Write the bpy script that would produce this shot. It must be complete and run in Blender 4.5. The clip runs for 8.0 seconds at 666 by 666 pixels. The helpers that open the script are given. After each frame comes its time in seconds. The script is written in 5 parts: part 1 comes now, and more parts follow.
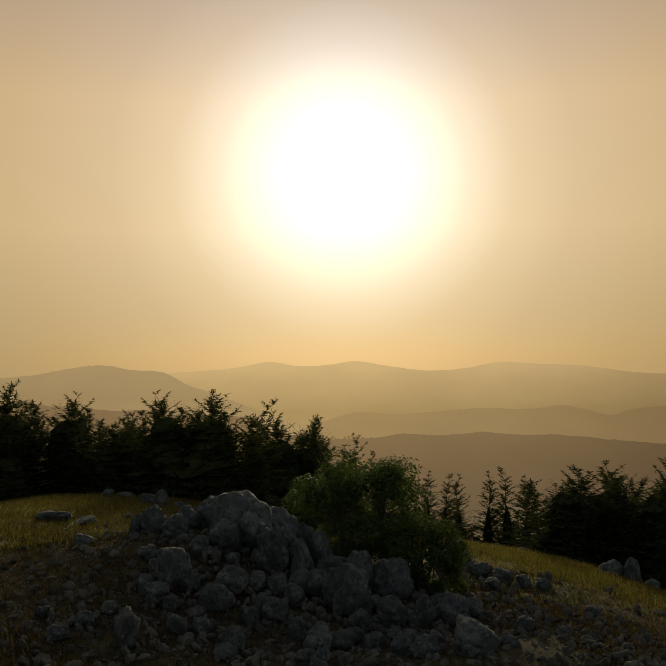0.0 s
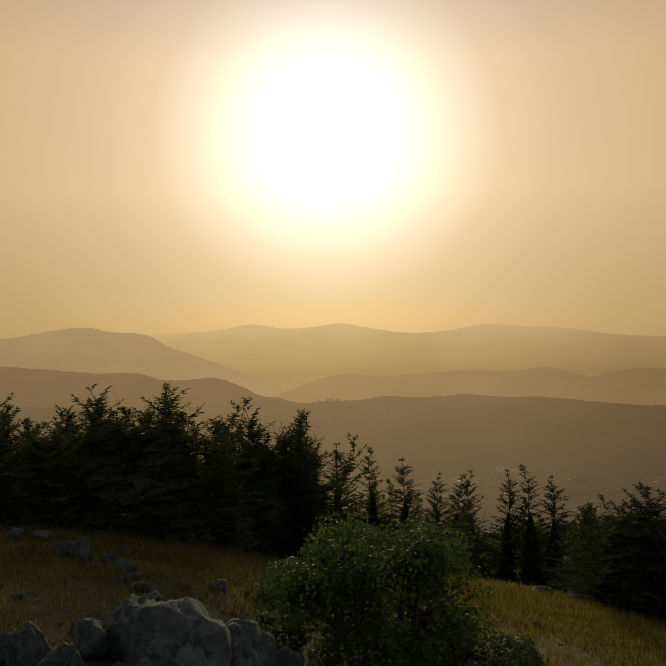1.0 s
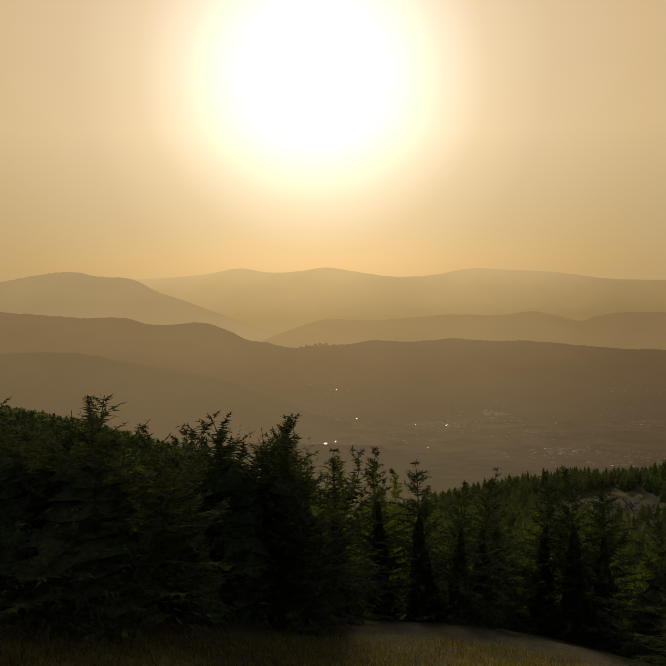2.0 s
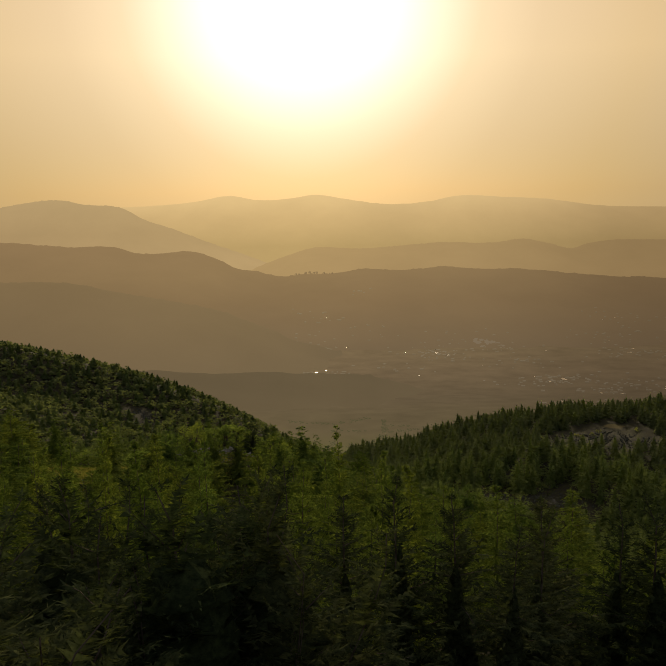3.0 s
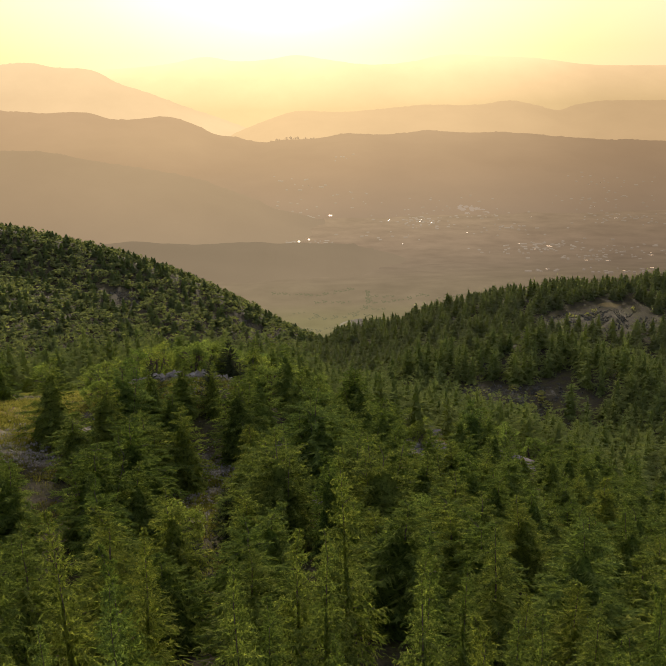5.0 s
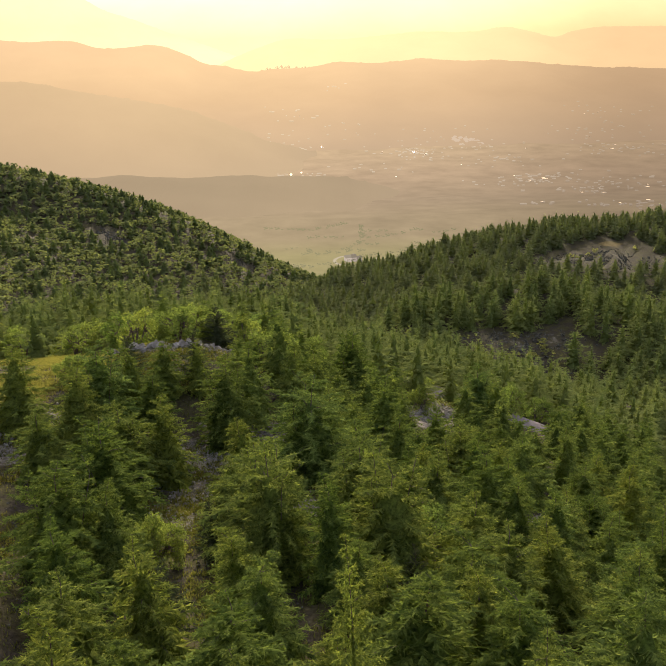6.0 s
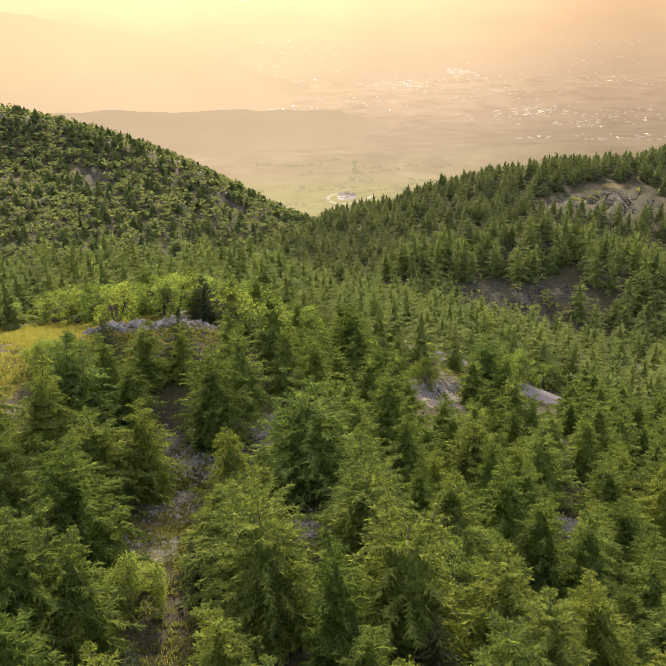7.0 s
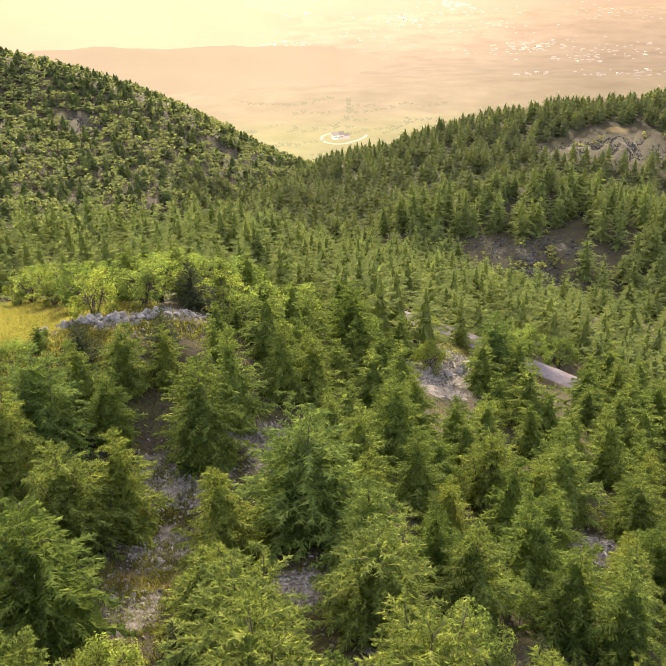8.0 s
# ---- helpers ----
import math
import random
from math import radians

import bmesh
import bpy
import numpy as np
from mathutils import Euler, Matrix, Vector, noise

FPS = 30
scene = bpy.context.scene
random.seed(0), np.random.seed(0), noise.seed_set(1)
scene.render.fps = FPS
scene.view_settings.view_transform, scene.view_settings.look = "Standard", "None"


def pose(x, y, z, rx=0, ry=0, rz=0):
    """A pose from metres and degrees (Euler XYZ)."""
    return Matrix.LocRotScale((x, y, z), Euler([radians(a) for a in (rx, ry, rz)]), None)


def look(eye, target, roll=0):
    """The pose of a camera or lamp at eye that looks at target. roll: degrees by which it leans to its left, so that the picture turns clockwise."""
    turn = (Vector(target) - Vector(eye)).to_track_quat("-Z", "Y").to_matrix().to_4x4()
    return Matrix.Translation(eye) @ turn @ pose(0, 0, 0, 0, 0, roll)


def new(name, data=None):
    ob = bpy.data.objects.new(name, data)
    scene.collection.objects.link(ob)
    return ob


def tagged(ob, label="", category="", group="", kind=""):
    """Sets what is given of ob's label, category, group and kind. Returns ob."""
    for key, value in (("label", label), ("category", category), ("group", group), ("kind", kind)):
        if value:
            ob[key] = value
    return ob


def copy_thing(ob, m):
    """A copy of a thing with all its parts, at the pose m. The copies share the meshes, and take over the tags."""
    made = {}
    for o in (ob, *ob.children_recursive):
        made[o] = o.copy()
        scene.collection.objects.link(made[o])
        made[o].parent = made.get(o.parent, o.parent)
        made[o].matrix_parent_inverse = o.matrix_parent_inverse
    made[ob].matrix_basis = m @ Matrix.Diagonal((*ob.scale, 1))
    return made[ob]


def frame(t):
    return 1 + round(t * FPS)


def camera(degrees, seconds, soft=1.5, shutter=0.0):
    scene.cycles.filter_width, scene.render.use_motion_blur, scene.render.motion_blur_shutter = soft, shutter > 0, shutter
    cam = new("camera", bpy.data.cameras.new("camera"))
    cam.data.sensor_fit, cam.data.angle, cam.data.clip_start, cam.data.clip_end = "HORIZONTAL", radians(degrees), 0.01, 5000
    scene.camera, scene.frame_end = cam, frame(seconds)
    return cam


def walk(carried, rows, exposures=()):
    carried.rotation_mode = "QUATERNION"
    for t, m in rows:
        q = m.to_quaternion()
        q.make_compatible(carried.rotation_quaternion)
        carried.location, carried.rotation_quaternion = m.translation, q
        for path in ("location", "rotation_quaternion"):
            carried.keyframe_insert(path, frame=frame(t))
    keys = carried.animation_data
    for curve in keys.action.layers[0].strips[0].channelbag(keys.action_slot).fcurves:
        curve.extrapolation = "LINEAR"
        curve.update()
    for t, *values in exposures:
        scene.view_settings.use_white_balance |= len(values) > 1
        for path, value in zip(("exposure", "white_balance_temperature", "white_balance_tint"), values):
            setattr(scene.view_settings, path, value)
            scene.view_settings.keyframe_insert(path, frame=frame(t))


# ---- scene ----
from mathutils.bvhtree import BVHTree

cam = camera(40.0, 8.0, soft=1.0)
PATH = [
    (0, (1.66, -7.688, 5.349), (1.574, -5.691, 5.405), -0.6),
    (0.5, (1.354, -3.681, 5.659), (1.285, -1.682, 5.676), -0.6),
    (1, (1.053, 0.664, 5.984), (1.003, 2.663, 5.957), -0.6),
    (2.5, (0.383, 13.285, 7.154), (0.368, 15.272, 6.928), -0.7),
    (3, (0.14, 17.602, 7.566), (0.135, 19.578, 7.26), -0.8),
    (3.5, (-0.041, 21.695, 7.923), (-0.037, 23.659, 7.545), -0.9),
    (4, (-0.215, 26.296, 8.21), (-0.201, 28.244, 7.757), -1.0),
    (4.5, (-0.331, 30.421, 8.453), (-0.31, 32.352, 7.933), -1.1),
    (6, (-0.504, 43.321, 9.356), (-0.466, 45.183, 8.627), -1.4),
    (6.5, (-0.588, 47.459, 9.61), (-0.545, 49.295, 8.818), -1.5),
    (7, (-0.678, 51.931, 9.847), (-0.63, 53.737, 8.988), -1.5),
    (7.5, (-0.703, 56.042, 10.138), (-0.65, 57.818, 9.22), -1.7),
    (8, (-0.687, 60.475, 10.472), (-0.633, 62.219, 9.494), -1.8),
]
# how the clip's camera brightens on the way
EXPOSURES = [(0.0, -0.5, 6500, 10), (1.0, -0.46, 6500, 10), (2.5, -0.38, 6500, 10), (3.5, 0.05, 6300, 14), (4.5, 0.60, 5890, 19), (6.0, 1.66, 5780, 19), (6.5, 1.97, 5780, 20), (7.0, 2.28, 5800, 20), (8.0, 2.74, 5830, 23)]
walk(cam, [(t, look(eye, target, roll)) for t, eye, target, roll in PATH], EXPOSURES)

# ---- sky and sun ----
SUN_EL, SUN_AZ = 11.3, -1.7          # degrees; azimuth from +y towards +x
SUN_DIR = Vector((math.sin(radians(SUN_AZ)) * math.cos(radians(SUN_EL)), math.cos(radians(SUN_AZ)) * math.cos(radians(SUN_EL)), math.sin(radians(SUN_EL))))


def node(nt, kind, **values):
    n = nt.nodes.new(kind)
    for key, value in values.items():
        if key in n.inputs:
            n.inputs[key].default_value = value
        else:
            setattr(n, key, value)
    return n


def ramp(nt, source, stops, mode="LINEAR"):
    n = nt.nodes.new("ShaderNodeValToRGB")
    n.color_ramp.interpolation = mode
    while len(n.color_ramp.elements) < len(stops):
        n.color_ramp.elements.new(0.5)
    for e, (p, c) in zip(n.color_ramp.elements, stops):
        e.position, e.color = p, (*c, 1) if len(c) == 3 else c
    nt.links.new(source, n.inputs[0])
    return n.outputs[0]


def math_node(nt, op, a, b=None):
    n = nt.nodes.new("ShaderNodeMath")
    n.operation = op
    for i, v in enumerate((a, b)):
        if v is None:
            continue
        if isinstance(v, (int, float)):
            n.inputs[i].default_value = v
        else:
            nt.links.new(v, n.inputs[i])
    return n.outputs[0]


def mix_color(nt, fac, a, b, mode="MIX"):
    n = nt.nodes.new("ShaderNodeMix")
    n.data_type, n.blend_type = "RGBA", mode
    for i, v in ((0, fac), (6, a), (7, b)):
        if isinstance(v, (int, float)):
            n.inputs[i].default_value = v
        elif isinstance(v, tuple):
            n.inputs[i].default_value = (*v, 1)
        else:
            nt.links.new(v, n.inputs[i])
    return n.outputs[2]


world = bpy.data.worlds.new("sky")
scene.world = world
world.use_nodes = True
nt = world.node_tree
nt.nodes.clear()
sky = node(nt, "ShaderNodeTexSky", sky_type="NISHITA", sun_disc=False, sun_elevation=radians(SUN_EL), sun_rotation=radians(SUN_AZ), air_density=1.0, dust_density=0.6)
sky_bg = node(nt, "ShaderNodeBackground", Strength=0.008)
nt.links.new(sky.outputs[0], sky_bg.inputs[0])
# dusty haze round the low sun
co = node(nt, "ShaderNodeTexCoord")
dot = node(nt, "ShaderNodeVectorMath", operation="DOT_PRODUCT")
dot.inputs[1].default_value = SUN_DIR
nt.links.new(co.outputs["Generated"], dot.inputs[0])
angle = math_node(nt, "MULTIPLY", math_node(nt, "ARCCOSINE", math_node(nt, "MINIMUM", dot.outputs["Value"], 1.0)), 1 / math.pi)
glow = ramp(nt, angle, [(0.0, (1.0, 0.93, 0.70)), (0.022, (0.84, 0.765, 0.60)), (0.033, (0.69, 0.61, 0.470)), (0.0435, (0.58, 0.475, 0.342)), (0.058, (0.475, 0.355, 0.214)), (0.078, (0.408, 0.292, 0.165)),
                         (0.111, (0.368, 0.252, 0.125)), (0.194, (0.28, 0.203, 0.130)), (0.32, (0.18, 0.156, 0.128)), (0.6, (0.126, 0.124, 0.117)), (1.0, (0.066, 0.070, 0.074))])
sep = node(nt, "ShaderNodeSeparateXYZ")
nt.links.new(co.outputs["Generated"], sep.inputs[0])
tint = ramp(nt, sep.outputs[2], [(0.0, (0.590, 0.617, 0.565)), (0.05, (0.73, 0.735, 0.695)), (0.14, (0.98, 0.985, 0.935)), (0.27, (1.0, 1.0, 1.0)), (0.38, (0.74, 0.78, 1.0)), (0.7, (0.66, 0.74, 1.0))])
glow_bg = node(nt, "ShaderNodeBackground", Strength=2.3)
nt.links.new(mix_color(nt, 1.0, glow, tint, "MULTIPLY"), glow_bg.inputs[0])
both = node(nt, "ShaderNodeAddShader")
nt.links.new(sky_bg.outputs[0], both.inputs[0])
nt.links.new(glow_bg.outputs[0], both.inputs[1])
nt.links.new(both.outputs[0], node(nt, "ShaderNodeOutputWorld").inputs[0])

sun = new("sun", bpy.data.lights.new("sun", "SUN"))
sun.data.energy, sun.data.angle, sun.data.color = 3.6, radians(9.0), (1.0, 0.84, 0.58)
sun.matrix_world = look(SUN_DIR * 100, (0, 0, 0))


# ---- materials ----
def material(name):
    m = bpy.data.materials.new(name)
    m.use_nodes = True
    m.node_tree.nodes.clear()
    return m, m.node_tree


def finish(nt, shader):
    nt.links.new(shader, node(nt, "ShaderNodeOutputMaterial").inputs[0])


def object_noise(nt, scale, detail=4.0, rough=0.6, kind="Object"):
    co = node(nt, "ShaderNodeTexCoord")
    n = node(nt, "ShaderNodeTexNoise", Scale=scale, Detail=detail, Roughness=rough)
    nt.links.new(co.outputs[kind], n.inputs["Vector"])
    return n.outputs[0]


def foliage(name, dark, mid, light, glow_mix=0.45, sheen=0.02, grain=1.0):
    """Leaves or needles: matt, thin enough for the low sun to shine through, each tree and each spray of its own tone."""
    m, nt = material(name)
    info, geo = node(nt, "ShaderNodeObjectInfo"), node(nt, "ShaderNodeNewGeometry")
    island = ramp(nt, geo.outputs["Random Per Island"], [(0.0, dark), (0.5, mid), (1.0, light)])
    patch = ramp(nt, object_noise(nt, 1.1, 3.0), [(0.3, dark), (0.5, mid), (0.72, light)])
    col = mix_color(nt, 0.5, island, patch)
    tone = ramp(nt, info.outputs["Random"], [(0.0, (0.72, 0.80, 0.72)), (0.5, (1.0, 1.0, 1.0)), (0.8, (1.16, 1.08, 0.86)), (1.0, (0.9, 1.0, 1.1))])
    col = mix_color(nt, 1.0, col, tone, "MULTIPLY")
    tufty = ramp(nt, object_noise(nt, 9.0, 4.0, 0.7), [(0.34, tuple(1 - grain * g for g in (0.58, 0.55, 0.55))), (0.5, (1 - 0.05 * grain,) * 3), (0.68, tuple(1 + grain * g for g in (0.45, 0.40, 0.25)))])
    col = mix_color(nt, 1.0, col, tufty, "MULTIPLY")
    if sheen > 0.1:
        p = node(nt, "ShaderNodeBsdfPrincipled", Roughness=0.7)
        p.inputs["Specular IOR Level"].default_value = sheen
    else:
        p = node(nt, "ShaderNodeBsdfDiffuse")
    nt.links.new(col, p.inputs[0])
    tr = node(nt, "ShaderNodeBsdfTranslucent")
    nt.links.new(mix_color(nt, 1.0, col, (1.34, 1.42, 0.82), "MULTIPLY"), tr.inputs[0])
    mx = node(nt, "ShaderNodeMixShader", Fac=glow_mix)
    nt.links.new(p.outputs[0], mx.inputs[1])
    nt.links.new(tr.outputs[0], mx.inputs[2])
    finish(nt, mx.outputs[0])
    return m


def rough_solid(name, stops, scale, rough=0.9, bump=0.3, bump_scale=20.0, bump_dist=0.02, extra=None):
    m, nt = material(name)
    col = ramp(nt, object_noise(nt, scale, 8.0, 0.65), stops)
    if extra:
        spots = ramp(nt, object_noise(nt, extra[0], 5.0, 0.7), [(extra[1], (0, 0, 0)), (extra[1] + 0.08, (1, 1, 1))])
        col = mix_color(nt, spots, col, extra[2])
    info = node(nt, "ShaderNodeObjectInfo")
    tone = ramp(nt, info.outputs["Random"], [(0.0, (0.78, 0.78, 0.78)), (1.0, (1.0, 0.99, 0.96))])
    col = mix_color(nt, 1.0, col, tone, "MULTIPLY")
    p = node(nt, "ShaderNodeBsdfPrincipled", Roughness=rough)
    p.inputs["Specular IOR Level"].default_value = 0.5 if rough < 0.6 else 0.0
    nt.links.new(col, p.inputs["Base Color"])
    b = node(nt, "ShaderNodeBump", Strength=bump, Distance=bump_dist)
    nt.links.new(object_noise(nt, bump_scale, 8.0, 0.7), b.inputs["Height"])
    nt.links.new(b.outputs[0], p.inputs["Normal"])
    finish(nt, p.outputs[0])
    return m


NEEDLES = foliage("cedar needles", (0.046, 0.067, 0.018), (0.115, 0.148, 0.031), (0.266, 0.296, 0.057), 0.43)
# paler needles for the far hills: air haze put into the base colour
NEEDLES_FAR = foliage("hazed plantation needles", (0.136, 0.150, 0.066), (0.186, 0.200, 0.086), (0.224, 0.236, 0.100), 0.60, grain=0.35)
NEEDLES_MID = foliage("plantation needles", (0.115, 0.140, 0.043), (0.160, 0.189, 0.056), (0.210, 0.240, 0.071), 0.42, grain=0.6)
# darker needle copy: the backlit shade of the edge cedars is in the colour
SHADE_NEEDLES = foliage("shade-dark cedar needles", (0.026, 0.033, 0.017), (0.052, 0.062, 0.027), (0.100, 0.110, 0.045), 0.22)
LEAVES = foliage("oak leaves", (0.085, 0.112, 0.028), (0.158, 0.200, 0.046), (0.224, 0.260, 0.068), 0.48)
# greyer oak leaves of the valley side, with distance haze mixed into the colour
HAZED_LEAVES = foliage("hazed oak leaves", (0.120, 0.140, 0.062), (0.148, 0.170, 0.072), (0.178, 0.200, 0.082), 0.32, grain=0.3)
BUSH_LEAVES = foliage("bush leaves", (0.024, 0.040, 0.011), (0.058, 0.085, 0.018), (0.13, 0.150, 0.030), 0.32, 0.11)
BARK = rough_solid("bark", [(0.3, (0.06, 0.045, 0.035)), (0.7, (0.17, 0.135, 0.105))], 6.0, bump=0.8, bump_scale=30, bump_dist=0.03)
def limestone():
    """Weathered grey limestone: pitted, with fine cracks, dark lichen and pale scars."""
    m, nt = material("weathered limestone")
    col = ramp(nt, object_noise(nt, 2.6, 9.0, 0.7), [(0.30, (0.050, 0.060, 0.054)), (0.5, (0.120, 0.135, 0.118)), (0.70, (0.265, 0.280, 0.245))])
    lichen = ramp(nt, object_noise(nt, 7.0, 8.0, 0.75), [(0.50, (0, 0, 0)), (0.62, (1, 1, 1))])
    col = mix_color(nt, math_node(nt, "MULTIPLY", lichen, 0.8), col, (0.045, 0.047, 0.042))
    scar = ramp(nt, object_noise(nt, 4.0, 6.0, 0.6), [(0.64, (0, 0, 0)), (0.70, (1, 1, 1))])
    col = mix_color(nt, math_node(nt, "MULTIPLY", scar, 0.6), col, (0.34, 0.335, 0.30))
    co = node(nt, "ShaderNodeTexCoord")
    bend = node(nt, "ShaderNodeVectorMath", operation="MULTIPLY_ADD")
    warp = node(nt, "ShaderNodeTexNoise", Scale=3.0, Detail=4.0)
    nt.links.new(co.outputs["Object"], warp.inputs["Vector"])
    nt.links.new(warp.outputs["Color"], bend.inputs[0])
    bend.inputs[1].default_value = (0.9, 0.9, 0.9)
    nt.links.new(co.outputs["Object"], bend.inputs[2])
    cell = node(nt, "ShaderNodeTexVoronoi", feature="DISTANCE_TO_EDGE", Scale=1.7)
    nt.links.new(bend.outputs[0], cell.inputs["Vector"])
    crack = ramp(nt, cell.outputs["Distance"], [(0.0, (0, 0, 0)), (0.012, (1, 1, 1))])
    col = mix_color(nt, 1.0, col, ramp(nt, crack, [(0.0, (0.45, 0.45, 0.45)), (1.0, (1, 1, 1))]), "MULTIPLY")
    tone = ramp(nt, node(nt, "ShaderNodeObjectInfo").outputs["Random"], [(0.0, (0.68, 0.70, 0.68)), (1.0, (1.0, 0.99, 0.96))])
    col = mix_color(nt, 1.0, col, tone, "MULTIPLY")
    p = node(nt, "ShaderNodeBsdfPrincipled", Roughness=0.92)
    p.inputs["Specular IOR Level"].default_value = 0.1
    nt.links.new(col, p.inputs["Base Color"])
    rough = node(nt, "ShaderNodeBump", Strength=0.9, Distance=0.09)
    nt.links.new(object_noise(nt, 8.0, 10.0, 0.72), rough.inputs["Height"])
    split = node(nt, "ShaderNodeBump", Strength=0.5, Distance=0.03)
    nt.links.new(crack, split.inputs["Height"])
    nt.links.new(rough.outputs[0], split.inputs["Normal"])
    nt.links.new(split.outputs[0], p.inputs["Normal"])
    finish(nt, p.outputs[0])
    return m


STONE = limestone()
RUBBLE = rough_solid("limestone rubble", [(0.3, (0.044, 0.043, 0.031)), (0.7, (0.160, 0.156, 0.120))], 0.9, 0.92, 0.5, 14.0, 0.03)
GRAVEL = rough_solid("pale limestone gravel", [(0.3, (0.165, 0.150, 0.114)), (0.7, (0.40, 0.370, 0.290))], 0.9, 0.92, 0.5, 14.0, 0.03)
GRASS = foliage("dry grass", (0.072, 0.054, 0.017), (0.150, 0.115, 0.034), (0.245, 0.190, 0.065), 0.35)
GREEN_GRASS = foliage("green grass", (0.045, 0.054, 0.014), (0.10, 0.108, 0.028), (0.19, 0.18, 0.05), 0.4)
BROWN_TUFTS = foliage("withered tufts", (0.045, 0.028, 0.018), (0.090, 0.057, 0.034), (0.15, 0.10, 0.058), 0.3)
PLUME = foliage("feather grass plumes", (0.5, 0.45, 0.33), (0.62, 0.56, 0.42), (0.72, 0.66, 0.5), 0.5)
MEADOW = foliage("pale meadow grass", (0.080, 0.078, 0.022), (0.165, 0.155, 0.042), (0.26, 0.240, 0.076), 0.40)
ASPHALT = rough_solid("worn asphalt", [(0.3, (0.165, 0.145, 0.130)), (0.7, (0.255, 0.228, 0.205))], 1.2, 0.95, 0.25, 30, 0.01)
GLINT_ROOF = rough_solid("sheet roofing", [(0.3, (0.40, 0.34, 0.26)), (0.7, (0.62, 0.54, 0.42))], 0.02, 0.28, 0.05, 1)
GLINT_ROOF.node_tree.nodes["Principled BSDF"].inputs["Metallic"].default_value = 0.9


def ground_material():
    """Thin soil with dry and green grass, broken limestone lying bare where the mesh says so."""
    m, nt = material("hillside ground")
    big, mid, fine = object_noise(nt, 0.10, 5.0), object_noise(nt, 0.55, 6.0), object_noise(nt, 4.5, 8.0, 0.7)
    soil = ramp(nt, fine, [(0.3, (0.025, 0.022, 0.014)), (0.7, (0.070, 0.060, 0.038))])
    dry = ramp(nt, fine, [(0.3, (0.085, 0.064, 0.022)), (0.7, (0.19, 0.150, 0.055))])
    green = ramp(nt, fine, [(0.3, (0.030, 0.028, 0.012)), (0.7, (0.085, 0.078, 0.028))])
    stone = ramp(nt, object_noise(nt, 2.6, 9.0, 0.75), [(0.32, (0.055, 0.048, 0.034)), (0.5, (0.135, 0.121, 0.088)), (0.7, (0.28, 0.258, 0.200))])
    col = mix_color(nt, ramp(nt, mid, [(0.42, (0, 0, 0)), (0.58, (1, 1, 1))]), soil, green)
    grassy = node(nt, "ShaderNodeAttribute", attribute_name="grassy").outputs["Fac"]
    rocky = node(nt, "ShaderNodeAttribute", attribute_name="rocky").outputs["Fac"]
    col = mix_color(nt, ramp(nt, math_node(nt, "ADD", grassy, math_node(nt, "MULTIPLY", math_node(nt, "SUBTRACT", big, 0.5), 1.2)), [(0.35, (0, 0, 0)), (0.62, (1, 1, 1))]), col, dry)
    col = mix_color(nt, ramp(nt, math_node(nt, "ADD", rocky, math_node(nt, "MULTIPLY", math_node(nt, "SUBTRACT", mid, 0.5), 1.6)), [(0.42, (0, 0, 0)), (0.6, (1, 1, 1))]), col, stone)
    p = node(nt, "ShaderNodeBsdfPrincipled", Roughness=1.0)
    p.inputs["Specular IOR Level"].default_value = 0.03
    nt.links.new(col, p.inputs["Base Color"])
    b = node(nt, "ShaderNodeBump", Strength=0.8, Distance=0.12)
    nt.links.new(object_noise(nt, 3.0, 10.0, 0.75), b.inputs["Height"])
    nt.links.new(b.outputs[0], p.inputs["Normal"])
    finish(nt, p.outputs[0])
    return m


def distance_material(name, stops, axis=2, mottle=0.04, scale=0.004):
    """Far land with its veil of sunlit haze put into the colour as a dim glow: (metres along the axis, colour) stops,
    with only a trace of its own shading.
    """
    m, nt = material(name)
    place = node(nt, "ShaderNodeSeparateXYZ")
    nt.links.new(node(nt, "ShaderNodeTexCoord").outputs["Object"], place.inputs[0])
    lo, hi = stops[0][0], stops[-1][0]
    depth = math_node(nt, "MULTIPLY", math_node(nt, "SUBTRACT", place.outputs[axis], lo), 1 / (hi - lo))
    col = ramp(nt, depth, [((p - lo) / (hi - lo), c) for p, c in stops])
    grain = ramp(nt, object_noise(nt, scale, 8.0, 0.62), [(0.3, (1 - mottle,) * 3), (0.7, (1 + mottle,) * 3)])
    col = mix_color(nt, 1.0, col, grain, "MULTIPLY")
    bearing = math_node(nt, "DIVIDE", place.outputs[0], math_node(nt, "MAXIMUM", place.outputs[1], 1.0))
    # painted haze glow, strongest at the sun's bearing and weaker to the sides
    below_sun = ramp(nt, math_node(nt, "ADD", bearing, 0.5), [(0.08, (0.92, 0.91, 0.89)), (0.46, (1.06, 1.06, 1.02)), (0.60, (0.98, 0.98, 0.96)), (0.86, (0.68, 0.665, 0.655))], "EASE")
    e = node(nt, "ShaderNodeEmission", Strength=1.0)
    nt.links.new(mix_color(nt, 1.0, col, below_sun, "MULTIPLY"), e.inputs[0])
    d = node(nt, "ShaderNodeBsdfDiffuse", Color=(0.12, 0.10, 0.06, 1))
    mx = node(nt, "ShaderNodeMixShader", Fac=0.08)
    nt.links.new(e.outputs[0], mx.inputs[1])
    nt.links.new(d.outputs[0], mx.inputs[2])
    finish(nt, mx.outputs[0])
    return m


